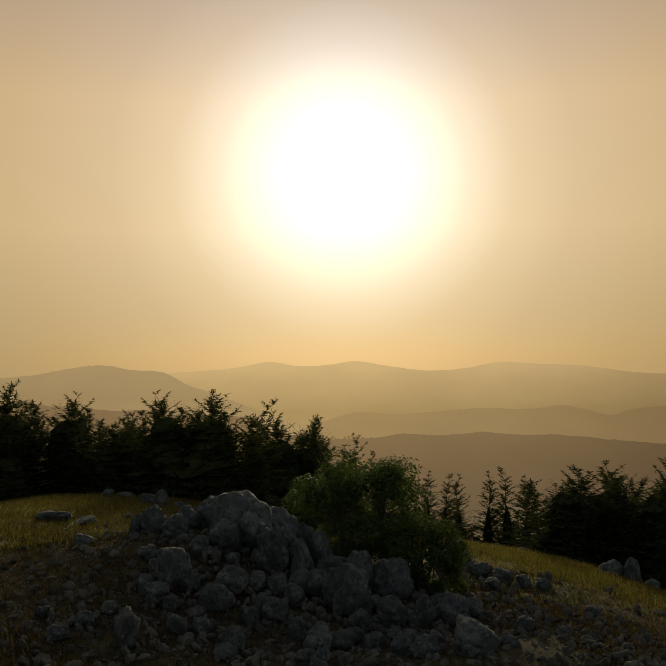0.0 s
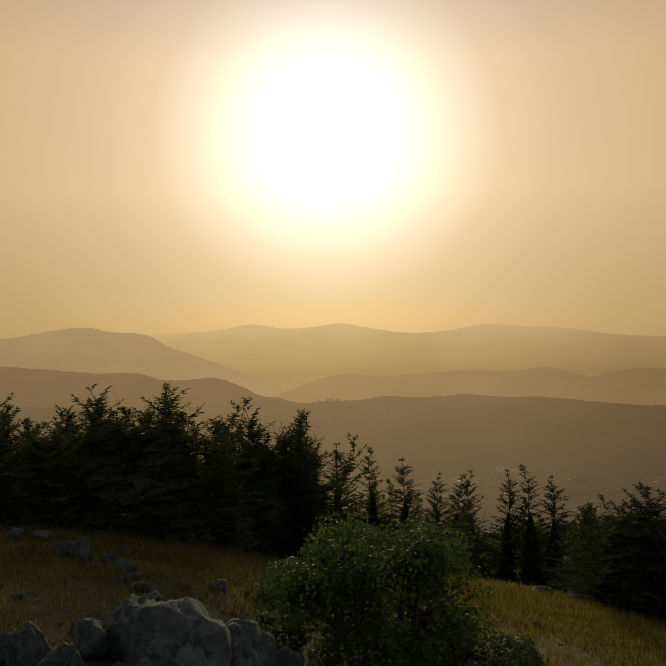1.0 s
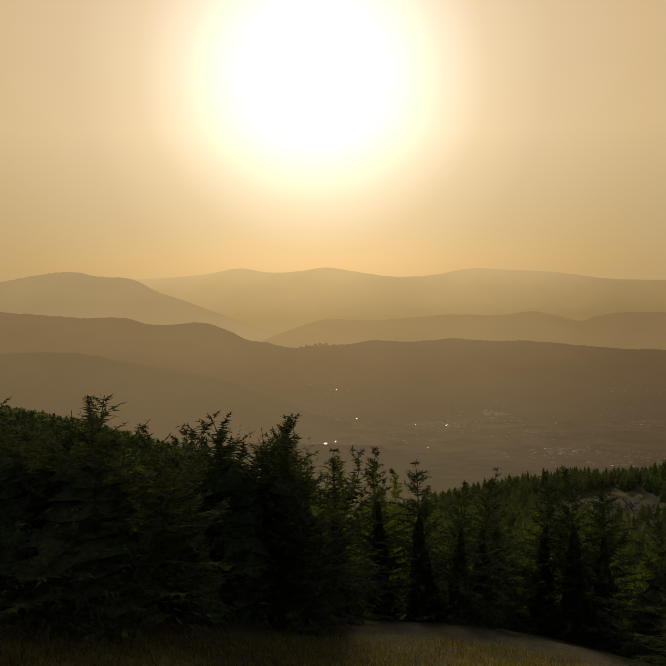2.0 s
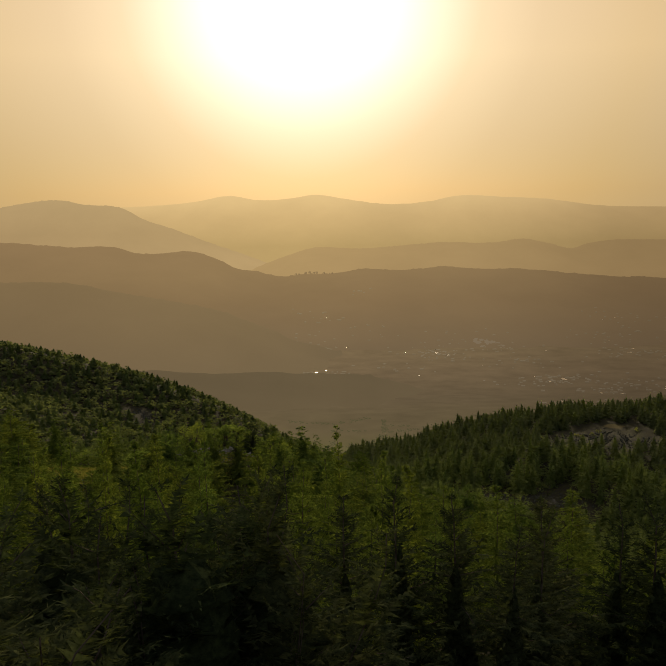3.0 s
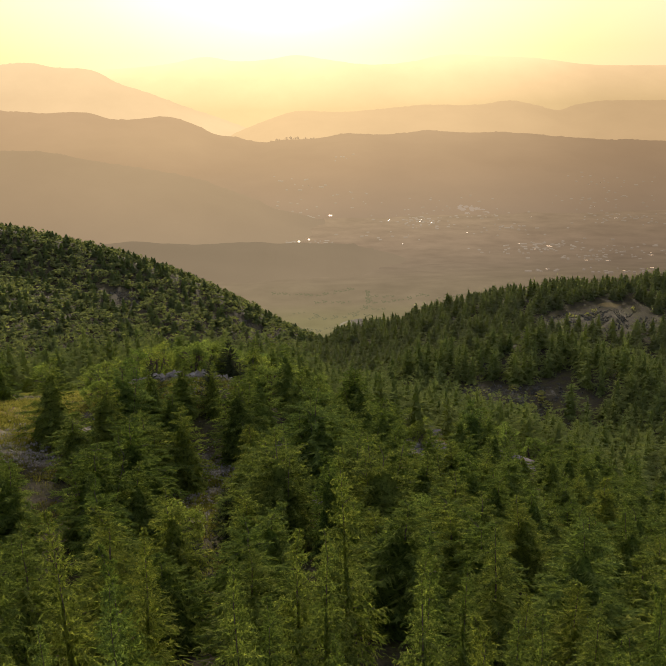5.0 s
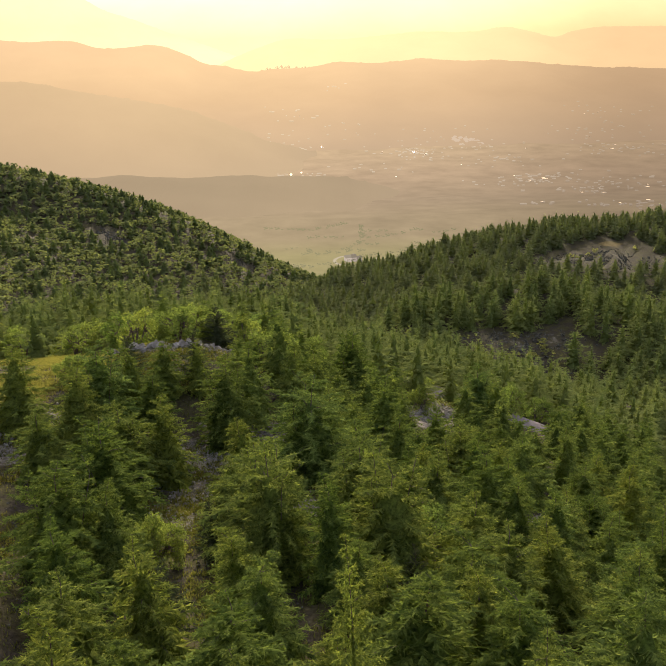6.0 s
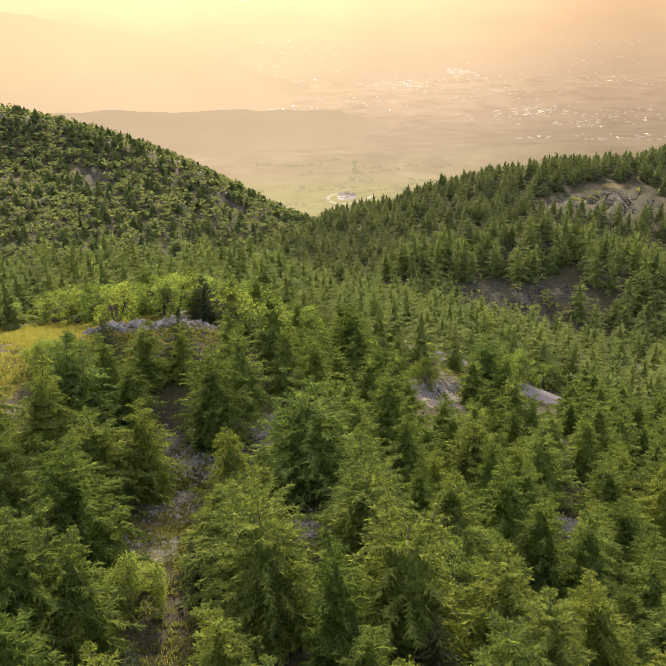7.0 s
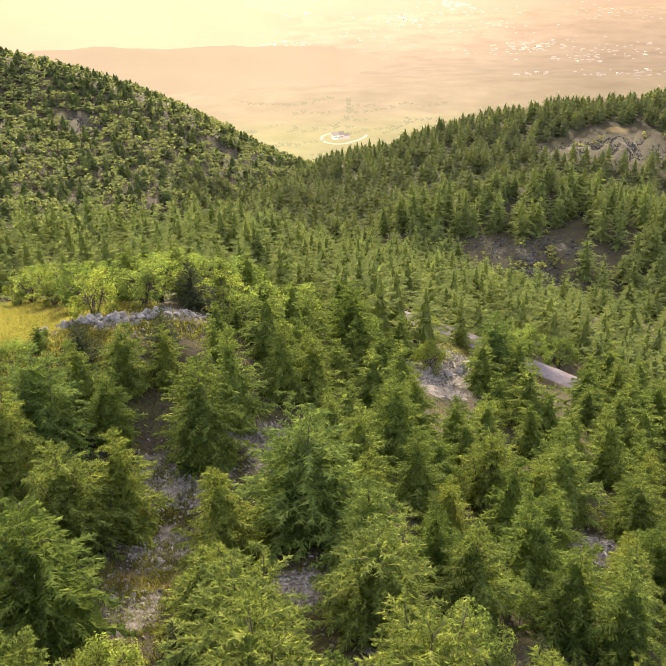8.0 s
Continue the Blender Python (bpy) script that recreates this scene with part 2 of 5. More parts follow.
# ---- the lie of the land ----
# Long profiles of the hillside, fanned out from the camera's start: heights at these distances ahead.
AHEAD = [-40, 0, 10, 18, 26, 34, 44, 60, 78, 90, 100, 110, 122, 134, 150, 175, 205, 240, 290, 340, 390, 450, 520, 620, 780, 1000, 1160]
PROFILES = {
    -2.2: [-1.0, -3.0, -2.0, -2.5, -3.0, -2.5, -4.7, -8.5, -13.2, -16.6, -19.6, -22.6, -26.2, -29.7, -34.3, -40.9, -48.1, -55.7, -64.7, -71.6, -77.6, -87.7, -68.0, -90.0, -200.0, -268.0, -277.0],
    -1.3: [0.0, -1.0, -1.0, -1.8, -2.9, -4.1, -5.9, -9.0, -12.6, -15.4, -18.0, -20.7, -24.2, -27.9, -32.7, -39.7, -47.1, -53.9, -60.6, -64.9, -68.1, -79.0, -67.0, -98.0, -200.0, -268.0, -277.0],
    -0.8: [0.5, 0.6, 0.3, -0.3, -1.3, -2.7, -4.8, -8.3, -12.2, -14.8, -17.1, -19.8, -23.6, -28.1, -34.7, -45.6, -58.0, -70.4, -81.1, -84.6, -86.1, -91.0, -82.0, -122.0, -200.0, -268.0, -277.0],
    -0.45: [0.8, 1.1, 1.4, 1.2, 0.2, -2.0, -5.3, -10.9, -16.6, -19.4, -21.0, -22.3, -24.7, -28.4, -34.4, -44.5, -57.1, -72.3, -89.8, -98.4, -101.8, -101.5, -101.8, -150.0, -209.2, -268.0, -277.0],
    -0.2: [0.7, 0.6, 1.0, 0.9, -0.1, -2.4, -5.9, -12.2, -19.0, -22.0, -24.3, -25.2, -24.4, -26.8, -33.2, -44.4, -57.0, -71.2, -89.3, -102.3, -111.8, -120.0, -126.0, -176.6, -227.8, -268.0, -277.0],
    0: [0.6, 0.1, 0.5, 0.2, -1.0, -3.3, -6.6, -12.1, -18.0, -21.0, -23.8, -26.7, -29.5, -32.6, -37.8, -47.2, -58.9, -71.0, -84.9, -96.8, -109.3, -134.0, -146.0, -187.8, -236.8, -268.0, -277.0],
    0.2: [0.4, 0.3, 0.3, -0.2, -1.4, -3.7, -7.4, -13.0, -19.4, -24.1, -27.6, -30.6, -34.1, -37.5, -41.9, -51.0, -62.0, -71.2, -80.1, -89.4, -102.0, -123.5, -151.5, -190.9, -240.0, -268.0, -277.0],
    0.45: [0.2, 0.6, -0.0, -0.9, -2.5, -5.1, -9.1, -15.9, -23.5, -28.2, -31.7, -34.8, -38.3, -41.9, -47.2, -55.8, -64.3, -68.8, -75.6, -82.9, -90.2, -116.2, -145.7, -186.7, -236.8, -268.0, -277.0],
    0.8: [-0.5, -0.2, -2.1, -4.0, -6.5, -9.5, -13.8, -21.3, -30.0, -35.4, -39.7, -43.6, -48.0, -52.0, -56.9, -63.3, -68.5, -71.7, -76.4, -80.1, -85.0, -107.9, -133.5, -170.4, -217.6, -268.0, -277.0],
    1.3: [-1.5, -3.9, -7.5, -10.5, -13.7, -17.2, -21.8, -30.1, -40.6, -47.3, -52.4, -56.9, -61.3, -64.8, -68.2, -71.4, -73.1, -74.1, -78.8, -88.0, -92.0, -104.2, -121.8, -148.8, -200.0, -268.0, -277.0],
    2.2: [-4.0, -6.0, -13.6, -17.7, -21.7, -25.4, -30.0, -36.7, -43.3, -47.1, -49.9, -52.5, -55.1, -57.4, -59.9, -63.1, -66.0, -69.2, -74.3, -81.3, -89.5, -100.1, -113.1, -131.4, -200.0, -268.0, -277.0],
}
FAN = np.array(sorted(PROFILES), float)
LAT = np.array([PROFILES[k] for k in sorted(PROFILES)], float)
# mounds: x, y, half-widths, height
MOUNDS = [(-1.6, 11.6, 2.7, 2.4, 0.85), (-15.0, 123.5, 9.0, 7.0, 0.9),
          # the shoulder across the rounded hill, the hollow behind it and the one at its foot
          (27, 256, 11, 11, 3.5), (44, 266, 13, 10, 4.0), (58, 262, 12, 10, 4.0), (70, 245, 11, 12, 3.5), (50, 296, 26, 14, -4.5), (80, 280, 16, 16, -4.0), (40, 212, 14, 11, -3.5), (58, 208, 14, 11, -3.0),
          # the hill's steep flank above the gully, and the gully
          (-8, 322, 13, 26, 4.5), (8, 366, 15, 24, 4.0), (-42, 330, 20, 32, -8.0), (-26, 392, 18, 32, -9.0), (-4, 432, 16, 26, -7.0), (6, 232, 16, 14, -3.0),
          # the lip of the planted hollow and the drop beyond it
          (-45, 198, 34, 20, 6.5), (-8, 206, 14, 16, 3.0), (-55, 262, 36, 26, -9.0),
          # swells along the crests
          (28, 386, 20, 20, 2.2), (52, 376, 24, 22, 2.2), (142, 370, 18, 25, 3.0), (-58, 500, 30, 25, 1.6)]


def reach(y):
    return 12 + 0.35 * np.maximum(y, 0)


def hermite(knots, q):
    q = np.clip(q, knots[0], knots[-1])
    i = np.clip(np.searchsorted(knots, q, side="right") - 1, 0, len(knots) - 2)
    h = knots[i + 1] - knots[i]
    f = (q - knots[i]) / h
    return i, (2 * f**3 - 3 * f**2 + 1, (f**3 - 2 * f**2 + f) * h, -2 * f**3 + 3 * f**2, (f**3 - f**2) * h)


def land(x, y):
    """Height of the smooth hillside at x, y (arrays)."""
    x, y = np.atleast_1d(np.asarray(x, float)), np.atleast_1d(np.asarray(y, float))
    ya = np.array(AHEAD, float)
    slope = np.gradient(LAT, ya, axis=1)
    i, w = hermite(ya, y)
    rows = w[0] * LAT[:, i] + w[1] * slope[:, i] + w[2] * LAT[:, i + 1] + w[3] * slope[:, i + 1]
    across = np.gradient(rows, FAN, axis=0)
    j, w = hermite(FAN, x / reach(y))
    n = np.arange(len(x))
    z = w[0] * rows[j, n] + w[1] * across[j, n] + w[2] * rows[j + 1, n] + w[3] * across[j + 1, n]
    for a, b, c, d, e in MOUNDS:
        z = z + e * np.exp(-((x - a) / c) ** 2 - ((y - b) / d) ** 2)
    return z


def height(x, y):
    return float(land(x, y)[0])


def mesh_object(name, verts, faces, mat, parent=None, smooth=False):
    """One mesh object from arrays of corners and faces (all of one size)."""
    verts, faces = np.asarray(verts, np.float32).reshape(-1, 3), np.asarray(faces, np.int32)
    me = bpy.data.meshes.new(name)
    n, k = faces.shape
    me.vertices.add(len(verts))
    me.vertices.foreach_set("co", verts.ravel())
    me.loops.add(n * k)
    me.loops.foreach_set("vertex_index", faces.ravel())
    me.polygons.add(n)
    me.polygons.foreach_set("loop_start", np.arange(0, n * k, k, dtype=np.int32))
    me.polygons.foreach_set("use_smooth", np.full(n, smooth))
    me.materials.append(mat)
    me.update(calc_edges=True)
    ob = new(name, me)
    ob.parent = parent
    return ob


def part(name, bm, mat, parent, label=""):
    me = bpy.data.meshes.new(name)
    bm.to_mesh(me)
    bm.free()
    me.materials.append(mat)
    ob = new(name, me)
    ob.parent = parent
    return tagged(ob, label)


def grid_faces(nx, ny):
    i = np.arange(nx * ny).reshape(ny, nx)
    return np.stack([i[:-1, :-1], i[:-1, 1:], i[1:, 1:], i[1:, :-1]], -1).reshape(-1, 4)


def spots(x, y, places):
    """1 near any of the places (x, y, radius), falling to 0 round them."""
    f = np.zeros_like(x)
    for a, b, r in places:
        f = np.maximum(f, np.exp(-(((x - a) ** 2 + (y - b) ** 2) / r**2) ** 1.5))
    return f


ROCKY = [(-0.3, 12, 3.6), (1.2, 9, 3.2), (4.2, 12, 2.4), (5.0, 8.5, 2.2), (-15.5, 124.5, 2.4), (-11, 127.5, 2.2), (-4.1, 112, 2.6), (-3.0, 108, 2), (-9.2, 106, 3.6), (3.5, 88, 2.6), (2.2, 84, 2.4), (-1.4, 93.1, 2.2),
         (17.9, 104.9, 2.6), (-19, 109, 3.2), (-25, 103.5, 3), (-23, 98.5, 2.6), (12.7, 139.5, 4), (11.6, 134, 3), (-8.5, 99, 3), (-10.5, 93, 2.4), (40, 234, 7), (52, 234, 7), (45, 226, 5), (84, 326, 9), (98, 332, 10), (106, 318, 8), (92, 316, 7), (47, 218, 6), (14.5, 148, 2.6), (16.4, 144, 3), (-13.6, 120, 2.0), (-94, 447, 10), (-86, 436, 8), (-38, 470, 10), (-150, 400, 8), (-2.5, 104, 2)]
GRASSY = [(-27, 140, 6), (-28, 113, 6), (-10, 19, 7), (-6, 23, 5), (7, 24, 6), (5, 20, 5), (-14, 12, 7), (11, 17, 6), (-22, 131, 7), (-17, 129, 4), (-31, 149, 7), (-10.1, 94.4, 2.6), (-8, 97, 2.5), (104, 350, 5), (60, 930, 40), (-20, 900, 30)]


ROAD_LINE = [(3.5, 172.0), (8.5, 166.0), (12.6, 161.6), (17.2, 157.2), (20.9, 151.9), (24.2, 148.5), (28.5, 145.8), (36.0, 142.0), (45.0, 139.5), (56.0, 139.0)]
ROAD_BED = [(x, y, 5.0) for x, y in ROAD_LINE]


def build_ground():
    s = np.concatenate([-np.geomspace(6, 1.15, 26), np.linspace(-1.1, 1.1, 150), np.geomspace(1.15, 6, 26)])
    y = np.concatenate([np.linspace(-40, 4, 40), np.arange(4.3, 36, 0.3), np.geomspace(36.4, 160, 150), np.geomspace(161.5, 1150, 120)])
    S, Y = np.meshgrid(s, y)
    X = S * reach(Y)
    x, y1 = X.ravel(), Y.ravel()
    z = land(x, y1)
    rocky, grassy = spots(x, y1, ROCKY) * np.where(y1 > 200, 0.38, np.where(y1 < 40, 0.3, 1.0)), spots(x, y1, GRASSY)
    bump = np.array([noise.fractal((a * 0.35, b * 0.35, 3.1), 0.9, 2.1, 4) for a, b in zip(x, y1)])
    fine = np.array([noise.noise((a * 1.7, b * 1.7, 8.2)) for a, b in zip(x, y1)])
    z += bump * (0.05 + 0.10 * rocky + np.interp(y1, [0, 60, 180, 300, 400, 560, 760], [0.0, 0.10, 0.18, 0.9, 1.4, 1.4, 0.2])) * (1 - spots(x, y1, ROAD_BED)) + fine * (0.03 + 0.09 * rocky)
    ob = mesh_object("ground", np.stack([x, y1, z], 1), grid_faces(len(s), len(y)), ground_material(), smooth=True)
    for name, values in (("rocky", rocky), ("grassy", grassy)):
        ob.data.attributes.new(name, "FLOAT", "POINT").data.foreach_set("value", values.astype(np.float32))
    return tagged(ob, "stony hillside with thin soil, dry grass and bare limestone", "ground", kind="structure")


build_ground()


# ---- far land ----
def crest(points, x):
    xs, zs = np.array(points, float).T
    i, w = hermite(xs, x)
    d = np.gradient(zs, xs)
    return w[0] * zs[i] + w[1] * d[i] + w[2] * zs[i + 1] + w[3] * d[i + 1]


def build_ridge(name, label, y0, front, foot, back, points, stops, rows=20, cols=360, rough=5.0, scale=0.012, seed=0.0, trees=1.5, wave=0.0):
    """A long hill crest across the view: slopes down to foot over front metres towards the camera and over back metres behind."""
    xs = np.linspace(points[0][0], points[-1][0], cols)
    zc = crest(points, xs) + np.array([noise.fractal((a * 0.02, seed, 1.7), 1.0, 2.0, 5) for a in xs]) * rough * 0.35 + np.array([max(0.0, noise.fractal((a * 0.07, seed, 4.4), 0.7, 2.2, 4)) for a in xs]) * trees
    v = np.concatenate([np.linspace(-1, 0, rows), np.linspace(0, 1, 8)[1:]])
    X, V = np.meshgrid(xs, v)
    Z = np.tile(zc, (len(v), 1))
    f = np.where(V < 0, np.abs(V) ** 1.25, np.abs(V) ** 1.1)
    Z = Z + (np.minimum(foot, Z + 4) - Z) * f
    Y = y0 + np.where(V < 0, V * front, V * back) + wave * np.array([noise.fractal((a * 0.006, 0.4, seed), 1.0, 2.0, 4) for a in X.ravel()]).reshape(X.shape)
    nz = np.array([noise.fractal((a * scale, b * scale, seed), 1.0, 2.1, 5) for a, b in zip(X.ravel(), Y.ravel())]).reshape(X.shape)
    Z = Z + nz * rough * np.clip(np.abs(V) * 5, 0, 1) * np.where(V < 0, 1, 0.3)
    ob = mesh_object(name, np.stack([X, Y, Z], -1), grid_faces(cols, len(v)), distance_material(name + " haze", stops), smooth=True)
    return tagged(ob, label, "hills", kind="structure")


FAR = [(-2153, -80), (-1300, -62), (-651, -32), (-486, -8), (-384, -27), (-220, -25), (-87, -8), (67, -31), (230, -55), (456, -46), (578, -23), (824, -30), (1028, -42), (1233, -71), (1576, -86), (2049, -81)]
FAR_LEFT = [(-1889, -65), (-1436, -49), (-1327, -29), (-1128, -17), (-1057, -32), (-877, -56), (-807, -96), (-682, -139), (-539, -195), (-360, -260), (-200, -318), (-60, -345)]
MIDDLE = [(-378, -312), (-283, -266), (-187, -230), (-76, -197), (81, -202), (254, -193), (395, -184), (599, -186), (701, -175), (787, -191), (874, -211), (944, -193), (1207, -184), (1648, -209)]
VALLEY_SIDE = [(-1310, -103), (-998, -125), (-761, -144), (-648, -145), (-573, -164), (-386, -168), (-336, -189), (-287, -212), (-224, -222), (-175, -237), (-80, -231), (1, -231), (64, -221), (226, -223),
               (314, -214), (414, -223), (563, -225), (688, -239), (961, -257), (1312, -265)]
LOW_LEFT = [(-952, -185), (-724, -176), (-588, -176), (-533, -183), (-453, -200), (-335, -221), (-254, -239), (-164, -272), (-60, -318), (60, -356)]
LOW_DARK = [(-520, -312), (-362, -290), (-330, -287), (-300, -280), (-264, -283), (-235, -276), (-206, -279), (-165, -278), (-129, -286), (-90, -284), (-45, -290), (0, -294), (59, -297), (91, -308), (130, -320), (190, -334), (260, -345)]
# farther crests get brighter emission stops in place of thicker haze
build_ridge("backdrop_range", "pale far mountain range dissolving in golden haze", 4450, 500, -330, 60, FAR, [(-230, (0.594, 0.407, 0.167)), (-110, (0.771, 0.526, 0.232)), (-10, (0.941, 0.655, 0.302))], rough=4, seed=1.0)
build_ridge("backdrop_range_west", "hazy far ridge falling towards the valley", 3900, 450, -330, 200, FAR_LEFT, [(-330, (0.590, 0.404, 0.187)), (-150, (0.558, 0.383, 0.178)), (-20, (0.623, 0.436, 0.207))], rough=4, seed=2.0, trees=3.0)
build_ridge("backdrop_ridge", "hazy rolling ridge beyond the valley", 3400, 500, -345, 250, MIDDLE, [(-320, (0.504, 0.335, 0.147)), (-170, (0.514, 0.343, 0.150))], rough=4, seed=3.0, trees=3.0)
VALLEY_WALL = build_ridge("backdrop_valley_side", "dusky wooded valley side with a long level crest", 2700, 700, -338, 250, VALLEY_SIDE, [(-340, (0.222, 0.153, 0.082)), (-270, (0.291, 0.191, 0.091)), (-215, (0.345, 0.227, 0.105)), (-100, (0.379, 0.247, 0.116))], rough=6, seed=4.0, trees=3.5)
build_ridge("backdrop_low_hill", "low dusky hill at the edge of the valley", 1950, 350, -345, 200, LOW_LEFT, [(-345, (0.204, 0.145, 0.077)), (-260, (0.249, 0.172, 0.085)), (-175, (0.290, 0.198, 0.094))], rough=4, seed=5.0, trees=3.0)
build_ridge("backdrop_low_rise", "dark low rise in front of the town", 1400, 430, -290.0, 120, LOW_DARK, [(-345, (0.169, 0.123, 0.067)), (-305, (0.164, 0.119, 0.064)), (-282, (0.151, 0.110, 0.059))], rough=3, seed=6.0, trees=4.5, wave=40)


def build_valley():
    xs, ys = np.linspace(-1500, 1500, 200), np.concatenate([np.linspace(690, 1165, 60), np.linspace(1175, 2150, 60)])
    X, Y = np.meshgrid(xs, ys)
    near = land(X.ravel(), Y.ravel()).reshape(X.shape) + 1.2
    Z = np.interp(Y, [1165, 1450, 1700, 2150], [-275.8, -318, -334, -344])
    Z = Z + np.array([noise.fractal((a * 0.008, b * 0.008, 5.5), 1.0, 2.0, 4) for a, b in zip(X.ravel(), Y.ravel())]).reshape(X.shape) * 3.0 * np.clip((Y - 1165) / 200, 0, 1)
    Z = np.where(Y < 1168, near, Z)
    # haze painted along the floor as emission, brighter with distance
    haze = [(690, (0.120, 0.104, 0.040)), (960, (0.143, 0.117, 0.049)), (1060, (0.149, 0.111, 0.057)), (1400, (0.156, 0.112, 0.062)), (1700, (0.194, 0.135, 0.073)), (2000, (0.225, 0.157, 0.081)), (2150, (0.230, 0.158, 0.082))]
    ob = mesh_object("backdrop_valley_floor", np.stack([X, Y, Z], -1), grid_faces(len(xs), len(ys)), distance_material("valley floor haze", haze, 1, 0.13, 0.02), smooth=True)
    return tagged(ob, "hazy valley floor with fields and scattered roofs", "valley", kind="structure")


VALLEY_FLOOR = build_valley()


# ---- trees ----
def unit(v):
    return v / np.maximum(np.linalg.norm(v, axis=-1, keepdims=True), 1e-9)


def tube(path, radii, sides):
    """Corners and quads of a tapered tube along a path of points."""
    path, radii = np.asarray(path, float), np.asarray(radii, float)
    d = unit(np.gradient(path, axis=0))
    ref = np.where(np.abs(d[:, 2:3]) > 0.9, np.array([[1.0, 0, 0]]), np.array([[0, 0, 1.0]]))
    a = unit(np.cross(d, ref))
    b = np.cross(d, a)
    t = np.linspace(0, 2 * math.pi, sides, endpoint=False)
    ring = np.cos(t)[None, :, None] * a[:, None] + np.sin(t)[None, :, None] * b[:, None]
    v = (path[:, None] + ring * radii[:, None, None]).reshape(-1, 3)
    i = np.arange(len(path) - 1)[:, None] * sides
    j = np.arange(sides)[None]
    k = (j + 1) % sides
    return v, np.stack([i + j, i + k, i + k + sides, i + j + sides], -1).reshape(-1, 4)


def join(pieces):
    vs, fs, n = [], [], 0
    for v, f in pieces:
        vs.append(v)
        fs.append(f + n)
        n += len(v)
    return np.concatenate(vs), np.concatenate(fs)


def sprays(rng, base, way, length, up, blades, width, reachout=0.72):
    """Needle tufts along twigs: narrow blades fanning to both sides of each twig and at its tip."""
    n = len(base)
    side = unit(np.cross(way, up) + 1e-6)
    out = []
    for j in range(blades):
        f = (j + 0.5) / blades
        sgn = (1 if j % 2 else -1) * (0.0 if j == blades - 1 else 1.0)
        p = base + way * (length * f)[:, None]
        d = unit(way + side * sgn * rng.uniform(0.25, 0.75, (n, 1)) + up * rng.uniform(-0.30, 0.30, (n, 1)) + rng.normal(0, 0.10, (n, 3)))
        ln = (length * reachout * rng.uniform(0.7, 1.3, n) * (1.1 - 0.4 * f) + 0.03)[:, None]
        w = (width * rng.uniform(0.7, 1.3, n))[:, None]
        s = unit(np.cross(d, up + rng.normal(0, 0.5, (n, 3))))
        out.append(np.stack([p - s * w * 0.5, p + s * w * 0.5 + d * ln * 0.15, p + d * ln], 1))
    v = np.concatenate(out).reshape(-1, 3)
    return v, np.arange(len(v)).reshape(-1, 3)


def heart(rng, tall, wide, tiers, sides, share=0.7, taper=0.72, low=0.04):
    """The close dark body of a crown: uneven shelves of branches, tier over tier, each wider at its hanging edge."""
    rings = []
    a0 = np.linspace(0, 6.283, sides, endpoint=False)
    steps = np.linspace(low, 0.95, tiers + 1)
    for k in range(tiers):
        for h, grow in ((steps[k] - 0.02, 1.0), (steps[k] + 0.62 * (steps[k + 1] - steps[k]), 0.74)):
            r = share * wide * (0.03 + 0.97 * (1 - h) ** taper) * grow * rng.uniform(0.72, 1.18, sides)
            a = a0 + k * 0.9 + rng.normal(0, 0.14, sides)
            rings.append(np.stack([r * np.cos(a), r * np.sin(a), tall * h + rng.normal(0, 0.018 * tall, sides)], 1))
    top = np.array([[0.0, 0.0, tall * 0.97]])
    v = np.concatenate(rings + [top])
    n, j = len(rings), np.arange(sides)
    k = (j + 1) % sides
    f = []
    for i in range(n - 1):
        f.append(np.stack([i * sides + j, i * sides + k, (i + 1) * sides + k], 1))
        f.append(np.stack([i * sides + j, (i + 1) * sides + k, (i + 1) * sides + j], 1))
    f.append(np.stack([(n - 1) * sides + j, (n - 1) * sides + k, np.full(sides, n * sides)], 1))
    return v, np.concatenate(f)


def fringe(rng, tall, wide, n, size, share=(0.40, 0.72), top=0.93, taper=0.72):
    """The inner crown: short ragged flaps of hanging twigs, lying over one another like shingles well inside the sprays."""
    h = np.clip(1 - rng.uniform(0, 1, n) ** 0.60, 0.03, 1) * top
    a = rng.uniform(0, 6.283, n)
    r = wide * (0.04 + 0.96 * (1 - h) ** taper) * rng.uniform(*share, n) * (1 + 0.16 * np.sin(3 * a + 9 * h) + 0.10 * np.sin(7 * a - 17 * h))
    e = np.radians(rng.normal(-38, 20, n) + 34 * h)
    ln = size * rng.uniform(0.6, 1.4, n) * (0.40 + 0.75 * (1 - h))
    out = np.stack([np.cos(a) * np.cos(e), np.sin(a) * np.cos(e), np.sin(e)], 1)
    side = unit(np.stack([-np.sin(a), np.cos(a), rng.normal(0, 0.35, n)], 1))
    root = np.stack([r * np.cos(a), r * np.sin(a), tall * h], 1)
    w = (ln * rng.uniform(0.16, 0.34, n))[:, None]
    tip = root + out * ln[:, None]
    v = np.stack([root - side * w, root + side * w, tip + side * rng.normal(0, 0.2, (n, 1)) * ln[:, None]], 1).reshape(-1, 3)
    return v, np.arange(len(v)).reshape(-1, 3)


